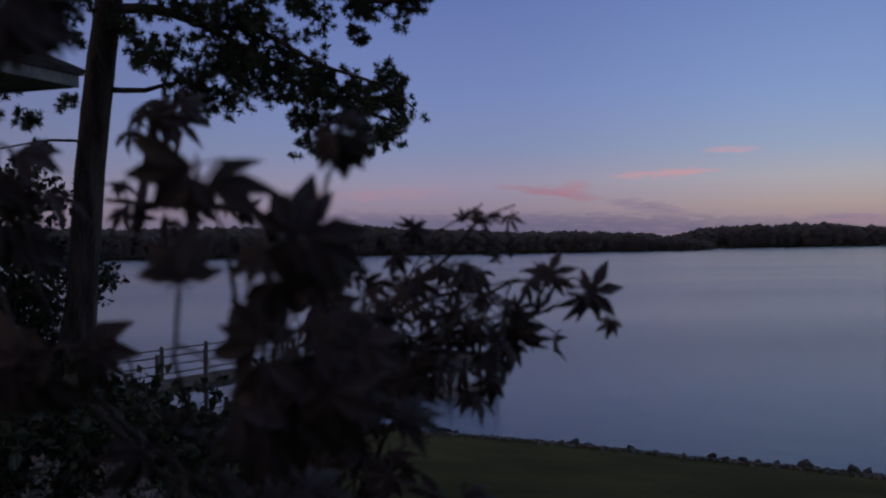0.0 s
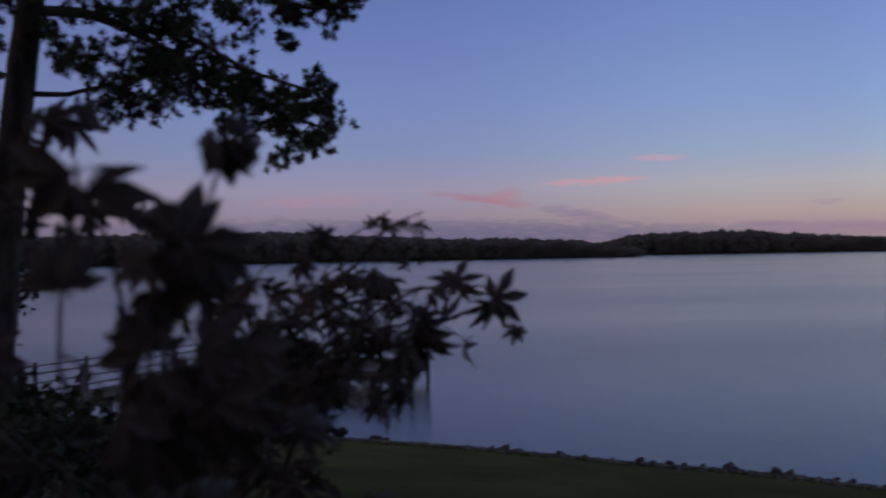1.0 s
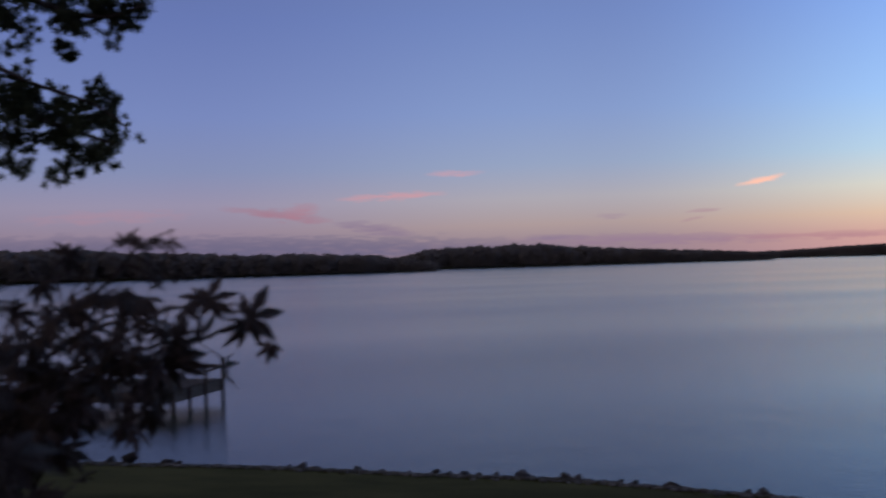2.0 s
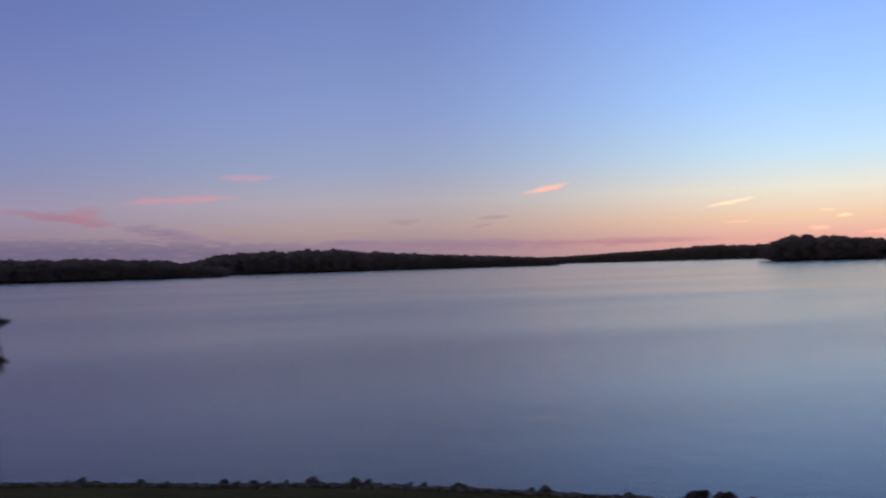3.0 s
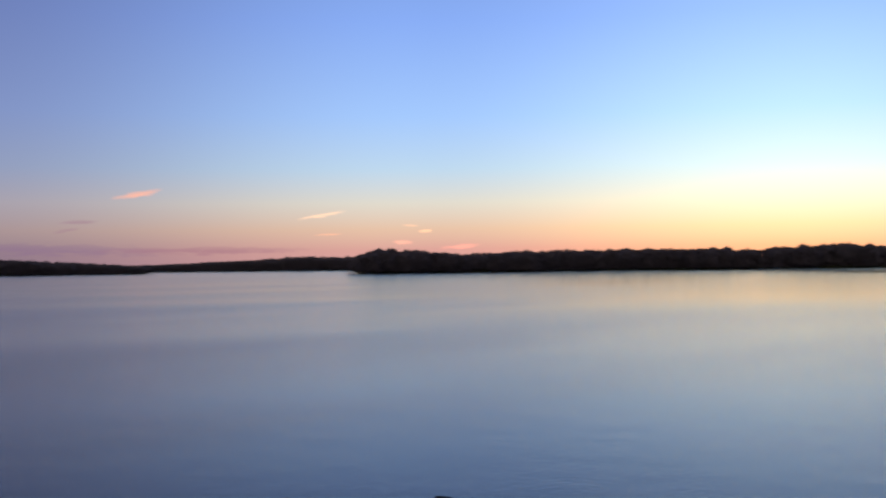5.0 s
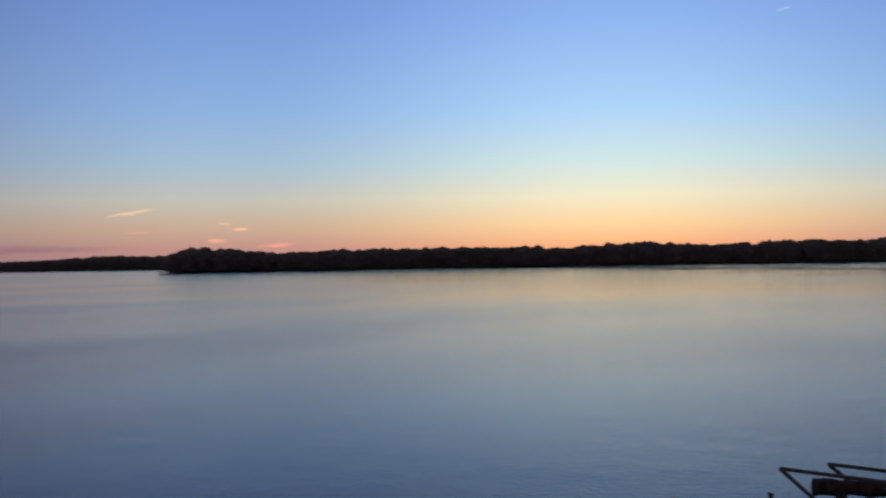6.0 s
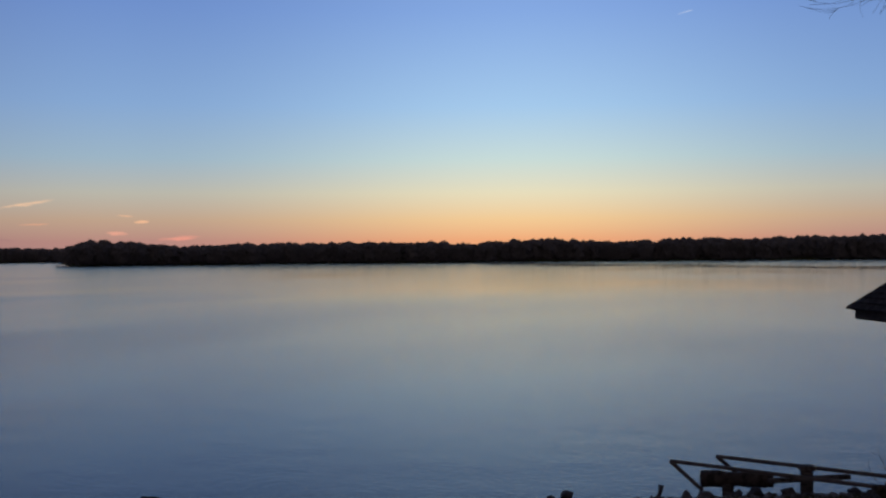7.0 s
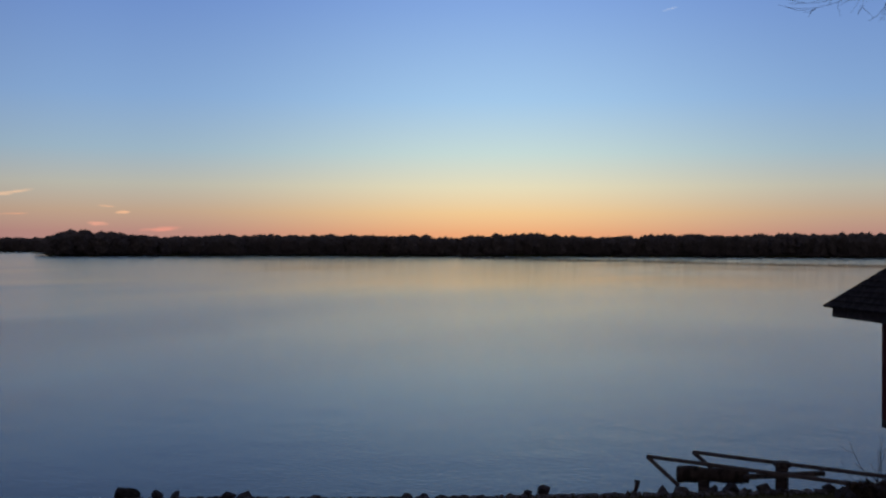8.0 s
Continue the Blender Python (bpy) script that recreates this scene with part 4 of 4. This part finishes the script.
OUTER_EDGE = [(-21.6, 5.1, -20, 0.7), (-22.5, 4.2, -100, 0.9), (-22.0, 3.2, -60, 0.8), (-22.5, 1.4, -70, 0.9), (-21.6, 0.6, -10, 0.7), (-22.6, -2.6, -140, 0.7)]
TOP_EDGE = [(-22.0, 12.6, -20, 1.0), (-22.3, 12.2, -80, 1.0), (-21.0, 12.5, -50, 0.9), (-21.4, 12.3, -95, 0.9), (-20.5, 12.6, -85, 0.75), (-22.6, 12.4, 200, 1.0),
            (-20.4, 12.4, -90, 0.8), (-21.2, 11.8, -60, 0.85), (-22.3, 11.5, -100, 0.9), (-20.1, 12.9, -75, 0.7), (-20.8, 11.9, -110, 0.75),
            (-20.9, 13.0, 0, 0.8), (-21.6, 13.2, 40, 1.0), (-21.9, 12.0, -40, 0.8)]
THIN_TWIG = [(-16.1, 2.0, -20, 0.5), (-16.7, 2.2, -60, 0.5), (-13.0, 2.3, -40, 0.6), (-11.4, 2.7, -20, 0.6), (-10.6, 2.1, -10, 0.55), (-14.3, 1.6, 250, 0.6), (-13.4, 1.9, -20, 0.5)]
PINE_SIDE = [(-14.7, 6.9, -80, 0.6), (-15.4, 7.4, -150, 0.7), (-16.2, 6.2, -100, 0.6), (-15.0, 7.0, -25, 0.8), (-14.0, 6.8, -35, 0.8), (-13.6, 7.6, 5, 0.7), (-17.0, 3.5, 0, 0.5)]
TIP_SPRAY = [(7.7, -2.5, 8, 0.95), (7.4, -2.7, -85, 0.8), (5.6, -1.6, 20, 0.75), (5.6, -1.6, 160, 0.6), (8.9, -4.0, -105, 0.45),
             (3.8, -3.3, 15, 0.55), (3.6, -4.3, -5, 0.8), (3.8, -4.5, -60, 0.85), (3.3, -4.2, -100, 0.7), (1.7, -8.1, -20, 0.5), (1.1, -7.8, -60, 0.6), (2.9, -5.0, -20, 0.7), (3.3, -5.4, -65, 0.7),
             (2.4, -5.6, -40, 0.7), (2.9, -6.2, -80, 0.6)]
UPPER_SHOOT = [(1.2, 1.5, 110, 0.3), (1.7, 1.4, 60, 0.3), (2.6, 1.6, 30, 0.35), (2.2, 1.3, -10, 0.3), (3.6, -0.3, 10, 0.45), (2.9, -0.6, 120, 0.4)]
LOW_SHOOT = [(0.9, -13.1, 15, 0.8), (-0.6, -13.1, 165, 0.8), (-4.5, -10.7, -100, 0.8), (-2.9, -10.8, -80, 0.8), (-3.1, -11.9, -100, 0.8)]
for metres, group, broad in ((0.62, HIGH_PAIR, True), (0.63, MIDDLE_SPRAY, True), (0.66, UPRIGHT_LEAF, True), (0.67, BIG_SPRAY, True), (0.63, CURLED_LEAF, True),
                             (0.8, LOW_FORK, True), (0.84, OUTER_EDGE, True), (0.56, TOP_EDGE, True), (0.9, THIN_TWIG, False), (0.95, PINE_SIDE, False),
                             (1.1, TIP_SPRAY, False), (1.2, UPPER_SHOOT, False), (1.05, LOW_SHOOT, False)):
    for u, v, ang, size in group:
        a = radians(ang)
        leaf = hang_leaf(spot(u, v, metres + rng.uniform(-0.015, 0.015)), (math.cos(a), rng.gauss(0, 0.15), math.sin(a)),
                         size * (0.62 if broad else 0.8) * metres / (0.66 if broad else 1.1), spread=0.35 if broad else 0.6, broad=broad)
        at = maple.matrix_basis @ leaf.matrix_basis.translation
        near_p = min((q for ln in limb_lines for q in ln), key=lambda q: (q - at).length)
        wood = bmesh.new()
        side_twig(wood, near_p, leaf)
        part("twig", wood, TWIG, maple)


# ---------------------------------------------------------------- pier with rails
def pier():
    o = Vector((-9.6, 26.4, 0))
    u = Vector((0.47, 0.883, 0))
    w = Vector((0.883, -0.47, 0))
    ob = thing("pier", (o.x, o.y, 0), "weathered grey wooden pier with post and rail sides", "pier")
    deck = 0.72
    L = 10.6
    for k in range(int(L / 0.15)):
        c = u * (k * 0.15 + 0.07) + w * 0.75 + Vector((0, 0, deck))
        part("plank", box(bmesh.new(), frame_at(c, w, u), 1.62, 0.138, 0.035, 0.005), TIMBER, ob)
    for side in (0.03, 1.47):
        part("joist", beam(bmesh.new(), w * side + Vector((0, 0, deck - 0.1)), w * side + u * L + Vector((0, 0, deck - 0.1)), 0.05, 0.16), TIMBER, ob)
        for k in range(6):
            s = 0.05 + k * 1.85
            p = w * (side + (0.06 if side > 1 else -0.06)) + u * s
            part("post", beam(bmesh.new(), p + Vector((0, 0, -1.6)), p + Vector((0, 0, deck + 0.95)), 0.1, 0.1, 0.012), TIMBER, ob)
        for hgt in (0.42, 0.86):
            p = w * (side + (0.0 if side > 1 else 0.0)) + Vector((0, 0, deck + hgt))
            part("rail", beam(bmesh.new(), p, p + u * L, 0.02, 0.04), TIMBER, ob)
    # the landing stage across the pier's end
    W, D = 5.4, 3.4
    up = Vector((0, 0, 1))
    for k in range(int(D / 0.15)):
        c = u * (L + k * 0.15 + 0.1) + w * (W / 2 - 0.06) + up * (deck + 0.004)
        part("plank", box(bmesh.new(), frame_at(c, w, u), W + 0.12, 0.138, 0.035, 0.005), TIMBER, ob)
    for s in (L + 0.05, L + D - 0.05):
        part("fascia", beam(bmesh.new(), u * s + up * (deck - 0.2), u * s + w * W + up * (deck - 0.2), 0.05, 0.34), TIMBER, ob)
    for side in (0.03, W - 0.05):
        part("fascia", beam(bmesh.new(), w * side + u * (L + 0.1) + up * (deck - 0.2), w * side + u * (L + D - 0.1) + up * (deck - 0.2), 0.05, 0.34), TIMBER, ob)
    for a, b, top in ((W, 0.0, 0.25), (W + 0.02, 1.0, 0.05), (W + 0.02, 2.1, 0.5), (W, D, 0.72), (W * 0.66, -0.03, 0.0), (W * 0.33, -0.03, 0.0),
                      (W * 0.66, D, 0.72), (W * 0.33, D, 0.72), (0.0, D, 0.72)):
        p = w * a + u * (L + b)
        part("post", beam(bmesh.new(), p - up * 1.9, p + up * (deck + top), 0.11, 0.11, 0.012), TIMBER, ob)
    far_side = u * (L + D) + up * (deck + 0.42)
    part("rail", beam(bmesh.new(), far_side, far_side + w * W, 0.03, 0.09), TIMBER, ob)
    part("rail", beam(bmesh.new(), w * W + u * (L + 2.1) + up * (deck + 0.36), w * W + far_side, 0.03, 0.09), TIMBER, ob)


pier()


# ---------------------------------------------------------------- old boat cradle on the stones
def cradle():
    tip_a, tip_b = Vector((17.97, 4.97, 0.83)), Vector((18.68, 4.37, 0.84))
    run = Vector((-0.185, -0.983, 0))
    ob = thing("boat_cradle", (17.8, 3.4, ground_z(17.8, 3.4)), "old dark timber boat cradle on stones by the water", "cradle")
    inv = ob.matrix_basis.inverted()

    def put(name, a, b, w, h, label=""):
        return part(name, beam(bmesh.new(), inv @ Vector(a), inv @ Vector(b), w, h, 0.008), TIMBER, ob, label)

    up = Vector((0, 0, 1))
    put("rail", tip_a, tip_a + run * 5.4, 0.05, 0.06)
    put("rail", tip_b, tip_b + run * 5.4, 0.05, 0.06)
    put("strut", tip_a, tip_a + run * 0.58 - up * 0.42, 0.05, 0.06)
    put("strut", tip_b, tip_b + run * 1.05 - up * 0.72, 0.05, 0.06)
    across = (tip_b - tip_a) - run * (tip_b - tip_a).dot(run)
    c0 = tip_a + run * 0.52 - up * 0.245 + across * 0.12
    bm = bmesh.new()
    a, b = inv @ c0, inv @ (c0 + run * 1.12 + across * 0.3 + up * 0.07)
    rg = random.Random(4)
    tube(bm, [a.lerp(b, i / 8) for i in range(9)], [0.15 - 0.005 * i + rg.uniform(-0.012, 0.012) for i in range(9)], 12, 0.08, rg)
    part("log", bm, BARK, ob, "thick rough log laid across")
    put("crosspiece", tip_a + run * 1.75 - up * 0.1 - across * 0.1, tip_b + run * 2.2 - up * 0.1 + across * 0.15, 0.12, 0.07)
    put("crosspiece", tip_a + run * 3.6 - up * 0.09 - across * 0.1, tip_b + run * 3.2 - up * 0.09 + across * 0.1, 0.12, 0.07)
    for base_p, top, wd in ((tip_a + run * 0.95 + across * 0.2, 0.62, 0.16), (tip_b + run * 1.62 - across * 0.2, 0.84, 0.18),
                            (tip_a + run * 4.4, 0.78, 0.16), (tip_b + run * 4.4, 0.78, 0.16)):
        z = ground_z(base_p.x, base_p.y) - 0.15
        put("post", (base_p.x, base_p.y, z), (base_p.x, base_p.y, top), wd, wd)
    cap = tip_b + run * 1.62 - across * 0.2
    put("cap", (cap.x - 0.05, cap.y + 0.11, 0.86), (cap.x + 0.05, cap.y - 0.11, 0.86), 0.2, 0.08)


cradle()
rng = random.Random(91)
for k in range(34):
    p = Vector((17.3 + rng.uniform(-0.9, 0.5), 3.2 + rng.uniform(-3.2, 1.6), 0))
    set_rock(p, rng.uniform(0.14, 0.3))

# ---------------------------------------------------------------- driftwood stub and bare bush on the bank
st = spot(73.3, 0, 16.9)
st.z = ground_z(st.x, st.y)
stub = thing("branch_stub", st, "short crooked dead branch standing among stones", "branch")
rt = Vector((0.29, -0.957, 0))
part("stick", tube(bmesh.new(), [(0, 0, -0.1), rt * 0.03 + Vector((0, 0, 0.16)), rt * 0.13 + Vector((0, 0, 0.28)), rt * 0.22 + Vector((0, 0, 0.36)), rt * 0.24 + Vector((0, 0, 0.46)),
                                 rt * 0.25 + Vector((0, 0, 0.52))], [0.055, 0.05, 0.042, 0.036, 0.034, 0.045], 8, 0.18, rng), TWIG, stub)
part("knot", tube(bmesh.new(), [rt * 0.14 + Vector((0, 0, 0.29)), rt * 0.09 + Vector((0, 0, 0.36))], [0.03, 0.014], 6, 0.1, rng), TWIG, stub)


def bare_bush(u, d, height, label, seed, spread=0.5, lean=(0, 0, 0)):
    b = spot(u, 0, d)
    b.z = ground_z(b.x, b.y)
    ob = thing("bare_bush", b, label, "bush")
    rg = random.Random(seed)

    def grow(p, dirn, length, r, level):
        pts, q, dd = [p], p, dirn.copy()
        for _ in range(5):
            dd = (dd + Vector((rg.gauss(0, .22), rg.gauss(0, .22), rg.gauss(0.04, .12)))).normalized()
            q = q + dd * length / 5
            pts.append(q)
        part("twig", tube(bmesh.new(), pts, [r * (1 - 0.13 * i) for i in range(6)], 5), TWIG, ob)
        if level:
            for i in (2, 3, 4):
                side = Vector((rg.gauss(0, 1), rg.gauss(0, 1), rg.uniform(0.1, 0.9))).normalized()
                grow(pts[i], (dd * 0.6 + side * 0.8).normalized(), length * rg.uniform(0.35, 0.55), r * 0.55, level - 1)

    for k in range(4):
        a = rg.uniform(0, 6.28)
        grow(Vector((0, 0, -0.05)), (Vector((math.cos(a) * spread, math.sin(a) * spread, 1)) + Vector(lean)).normalized(), height * rg.uniform(0.7, 1.0), 0.008, 2)


bare_bush(87.4, 15.5, 1.1, "thin leafless bush on the stony bank", 3, 0.35, (0, 0.75, 0))

shrub("dry_grass_clump", 85.6, 17.2, -11.9, 0.4, 2200, 0.12, material("dry_grass", (0.03, 0.024, 0.016), (0.09, 0.07, 0.045), 0.9, 6, bump=0, island=0.4), "low brown clump of dead grass on the bank", 12)

# ---------------------------------------------------------------- leafless tree whose twigs hang in
tb = spot(98, 0, 9.5)
tb.z = ground_z(tb.x, tb.y)
bare = thing("bare_tree", tb, "leafless tree with thin drooping twigs", "tree")
binv = bare.matrix_basis.inverted()
part("trunk", tube(bmesh.new(), [binv @ p for p in (tb - Vector((0, 0, 0.1)), tb + Vector((0, 0, 1.5)), spot(97.5, 12, 9.5), spot(97, 24, 9.7), spot(97, 34, 10))],
                   [0.17, 0.14, 0.12, 0.09, 0.05], 12, 0.05, rng), BARK, bare)
limb = smooth_line([spot(97.2, 15, 9.5), spot(93, 17.5, 9.2), spot(89, 17.2, 9.0), spot(86, 15.6, 8.9), spot(84, 14.6, 8.8)], 0.15)
part("limb", tube(bmesh.new(), [binv @ p for p in limb], [0.05 * (1 - 0.8 * i / len(limb)) for i in range(len(limb))], 8, 0.06, rng), BARK, bare)
for pts in ([(86.5, 16, 8.9), (84.6, 13.4, 8.8), (82.9, 12.5, 8.8), (81.3, 12.35, 8.8), (80.2, 12.6, 8.8)],
            [(86.0, 15.6, 8.9), (84.2, 13.5, 8.8), (82.8, 12.7, 8.8), (81.5, 12.6, 8.75), (80.4, 13.0, 8.75)],
            [(83.2, 12.75, 8.8), (82.2, 12.9, 8.8), (81.2, 13.2, 8.8)],
            [(86.2, 15.7, 8.9), (84.9, 13.6, 8.9), (84.2, 12.6, 8.9), (83.9, 11.9, 8.9)],
            [(84.5, 13.0, 8.9), (84.0, 12.9, 8.9), (83.6, 12.6, 8.9)],
            [(86.8, 15.6, 8.8), (85.7, 13.8, 8.8), (85.0, 12.7, 8.8), (84.5, 12.5, 8.8)],
            [(85.4, 13.2, 8.8), (85.3, 12.6, 8.8), (85.1, 12.1, 8.8)],
            [(87.2, 15.4, 8.8), (86.2, 13.0, 8.8), (85.9, 12.2, 8.8), (85.6, 11.9, 8.8)]):
    ln = smooth_line([spot(u + 1.7, v - 0.5, d) for u, v, d in pts], 0.05)
    part("twig", tube(bmesh.new(), [binv @ p for p in ln], [0.003 * (1 - 0.75 * i / len(ln)) for i in range(len(ln))], 5), TWIG, bare)
    for k in range(5):      # short side shoots
        i = int(len(ln) * rng.uniform(0.35, 0.97))
        along_it = (ln[min(i + 1, len(ln) - 1)] - ln[max(i - 1, 0)]).normalized()
        shoot = (along_it * 0.7 + Vector((rng.gauss(0, 0.5), rng.gauss(0, 0.6), rng.gauss(-0.2, 0.6)))).normalized() * rng.uniform(0.07, 0.2)
        kink = Vector((rng.gauss(0, 0.012), rng.gauss(0, 0.012), rng.gauss(0, 0.012)))
        part("twig", tube(bmesh.new(), [binv @ p for p in (ln[i], ln[i] + shoot * 0.5 + kink, ln[i] + shoot)], [0.0016, 0.0013, 0.0008], 4), TWIG, bare)
for k in range(3):
    u0 = 92 + 3 * k
    ln = smooth_line([spot(97, 22 + 4 * k, 9.7), spot(u0, 26 + 4 * k, 9.5), spot(u0 - 6, 25 + 4 * k, 9.3)], 0.2)
    part("limb", tube(bmesh.new(), [binv @ p for p in ln], [0.04 * (1 - 0.8 * i / len(ln)) for i in range(len(ln))], 7), BARK, bare)


# ---------------------------------------------------------------- boathouse on piles
def boathouse():
    tip = Vector((23.82, 2.74, 0))
    u, w = Vector((-0.843, -0.535, 0)).normalized(), Vector((0.535, -0.845, 0)).normalized()
    B = frame_at(Vector((0, 0, 0)), u, w)
    deck, eave, over = 0.92, 3.16, 0.77
    LX, LY = 6.2, 6.4
    ob = thing("boathouse", (tip.x, tip.y, 0), "dark red boathouse with a shingled hip roof on piles", "boathouse")

    def P(x, y, z):
        return B @ Vector((x, y, z))

    bm = bmesh.new()
    h = 2.8
    g = 0.15     # the shingles run out past the fascia
    c = [P(-g, -g, eave + 0.03), P(LX + g, -g, eave + 0.03), P(LX + g, LY + g, eave + 0.03), P(-g, LY + g, eave + 0.03), P(LX / 2, LY / 2 - 0.3, eave + h), P(LX / 2, LY / 2 + 0.3, eave + h)]
    vs = [bm.verts.new(p) for p in c]
    for f in ((0, 1, 4), (1, 2, 5, 4), (2, 3, 5), (3, 0, 4, 5)):
        bm.faces.new([vs[i] for i in f])
    bmesh.ops.recalc_face_normals(bm, faces=bm.faces)
    bmesh.ops.solidify(bm, geom=bm.faces[:], thickness=0.04)
    roof = part("roof", bm, SHINGLE, ob, "dark weathered shingles")
    # shingle courses on the two slopes that face the shore
    for k in range(1, 26):
        t0 = k / 26
        for p, q, r, s in ((0, 1, 4, 4), (0, 3, 4, 5)):
            a, b = c[p].lerp(c[r], t0), c[q].lerp(c[s], t0)
            in_ = (b - a).normalized() * 0.08
            if (b - a).length > 0.4:
                part("shingle_course", beam(bmesh.new(), a + in_ + Vector((0, 0, 0.012)), b - in_ + Vector((0, 0, 0.012)), 0.05, 0.018, 0.003), SHINGLE, roof)
    for x0, y0, x1, y1 in ((0, 0, LX, 0), (LX, 0, LX, LY), (LX, LY, 0, LY), (0, LY, 0, 0)):
        part("fascia", beam(bmesh.new(), P(x0, y0, eave - 0.11), P(x1, y1, eave - 0.11), 0.03, 0.19, 0.004), TIMBER, ob, "dark stained fascia")
    m = B.copy()
    m.translation = P(LX / 2, LY / 2, eave - 0.2)
    part("soffit", box(bmesh.new(), m, LX - 0.04, LY - 0.04, 0.02, 0.003), TIMBER, ob)
    wall_h = eave - 0.21 - deck
    for cx, cy, sx, sy in ((LX / 2, over, LX - 2 * over, 0.12), (LX / 2, LY - over, LX - 2 * over, 0.12), (over, LY / 2, 0.12, LY - 2 * over - 0.13), (LX - over, LY / 2, 0.12, LY - 2 * over - 0.13)):
        m = B.copy()
        m.translation = P(cx, cy, deck + wall_h / 2)
        part("wall", box(bmesh.new(), m, sx, sy, wall_h, 0.008), SIDING, ob, "dark red board wall")
    m = B.copy()
    m.translation = P(over - 0.02, over - 0.02, deck + wall_h / 2)
    part("corner_board", box(bmesh.new(), m, 0.1, 0.1, wall_h, 0.008), SIDING, ob)
    m = B.copy()
    m.translation = P(LX / 2, LY / 2, deck - 0.08)
    part("deck", box(bmesh.new(), m, LX - 2 * over + 0.14, LY - 2 * over + 0.14, 0.16, 0.01), TIMBER, ob)
    for x in (over + 0.7, LX / 2, LX - over - 0.7):
        for y in (over + 0.7, LY / 2, LY - over - 0.7):
            p = P(x, y, 0)
            part("pile", tube(bmesh.new(), [p + Vector((0, 0, -2.6)), p + Vector((0, 0, deck - 0.16))], [0.11, 0.1], 10), TIMBER, ob)


boathouse()
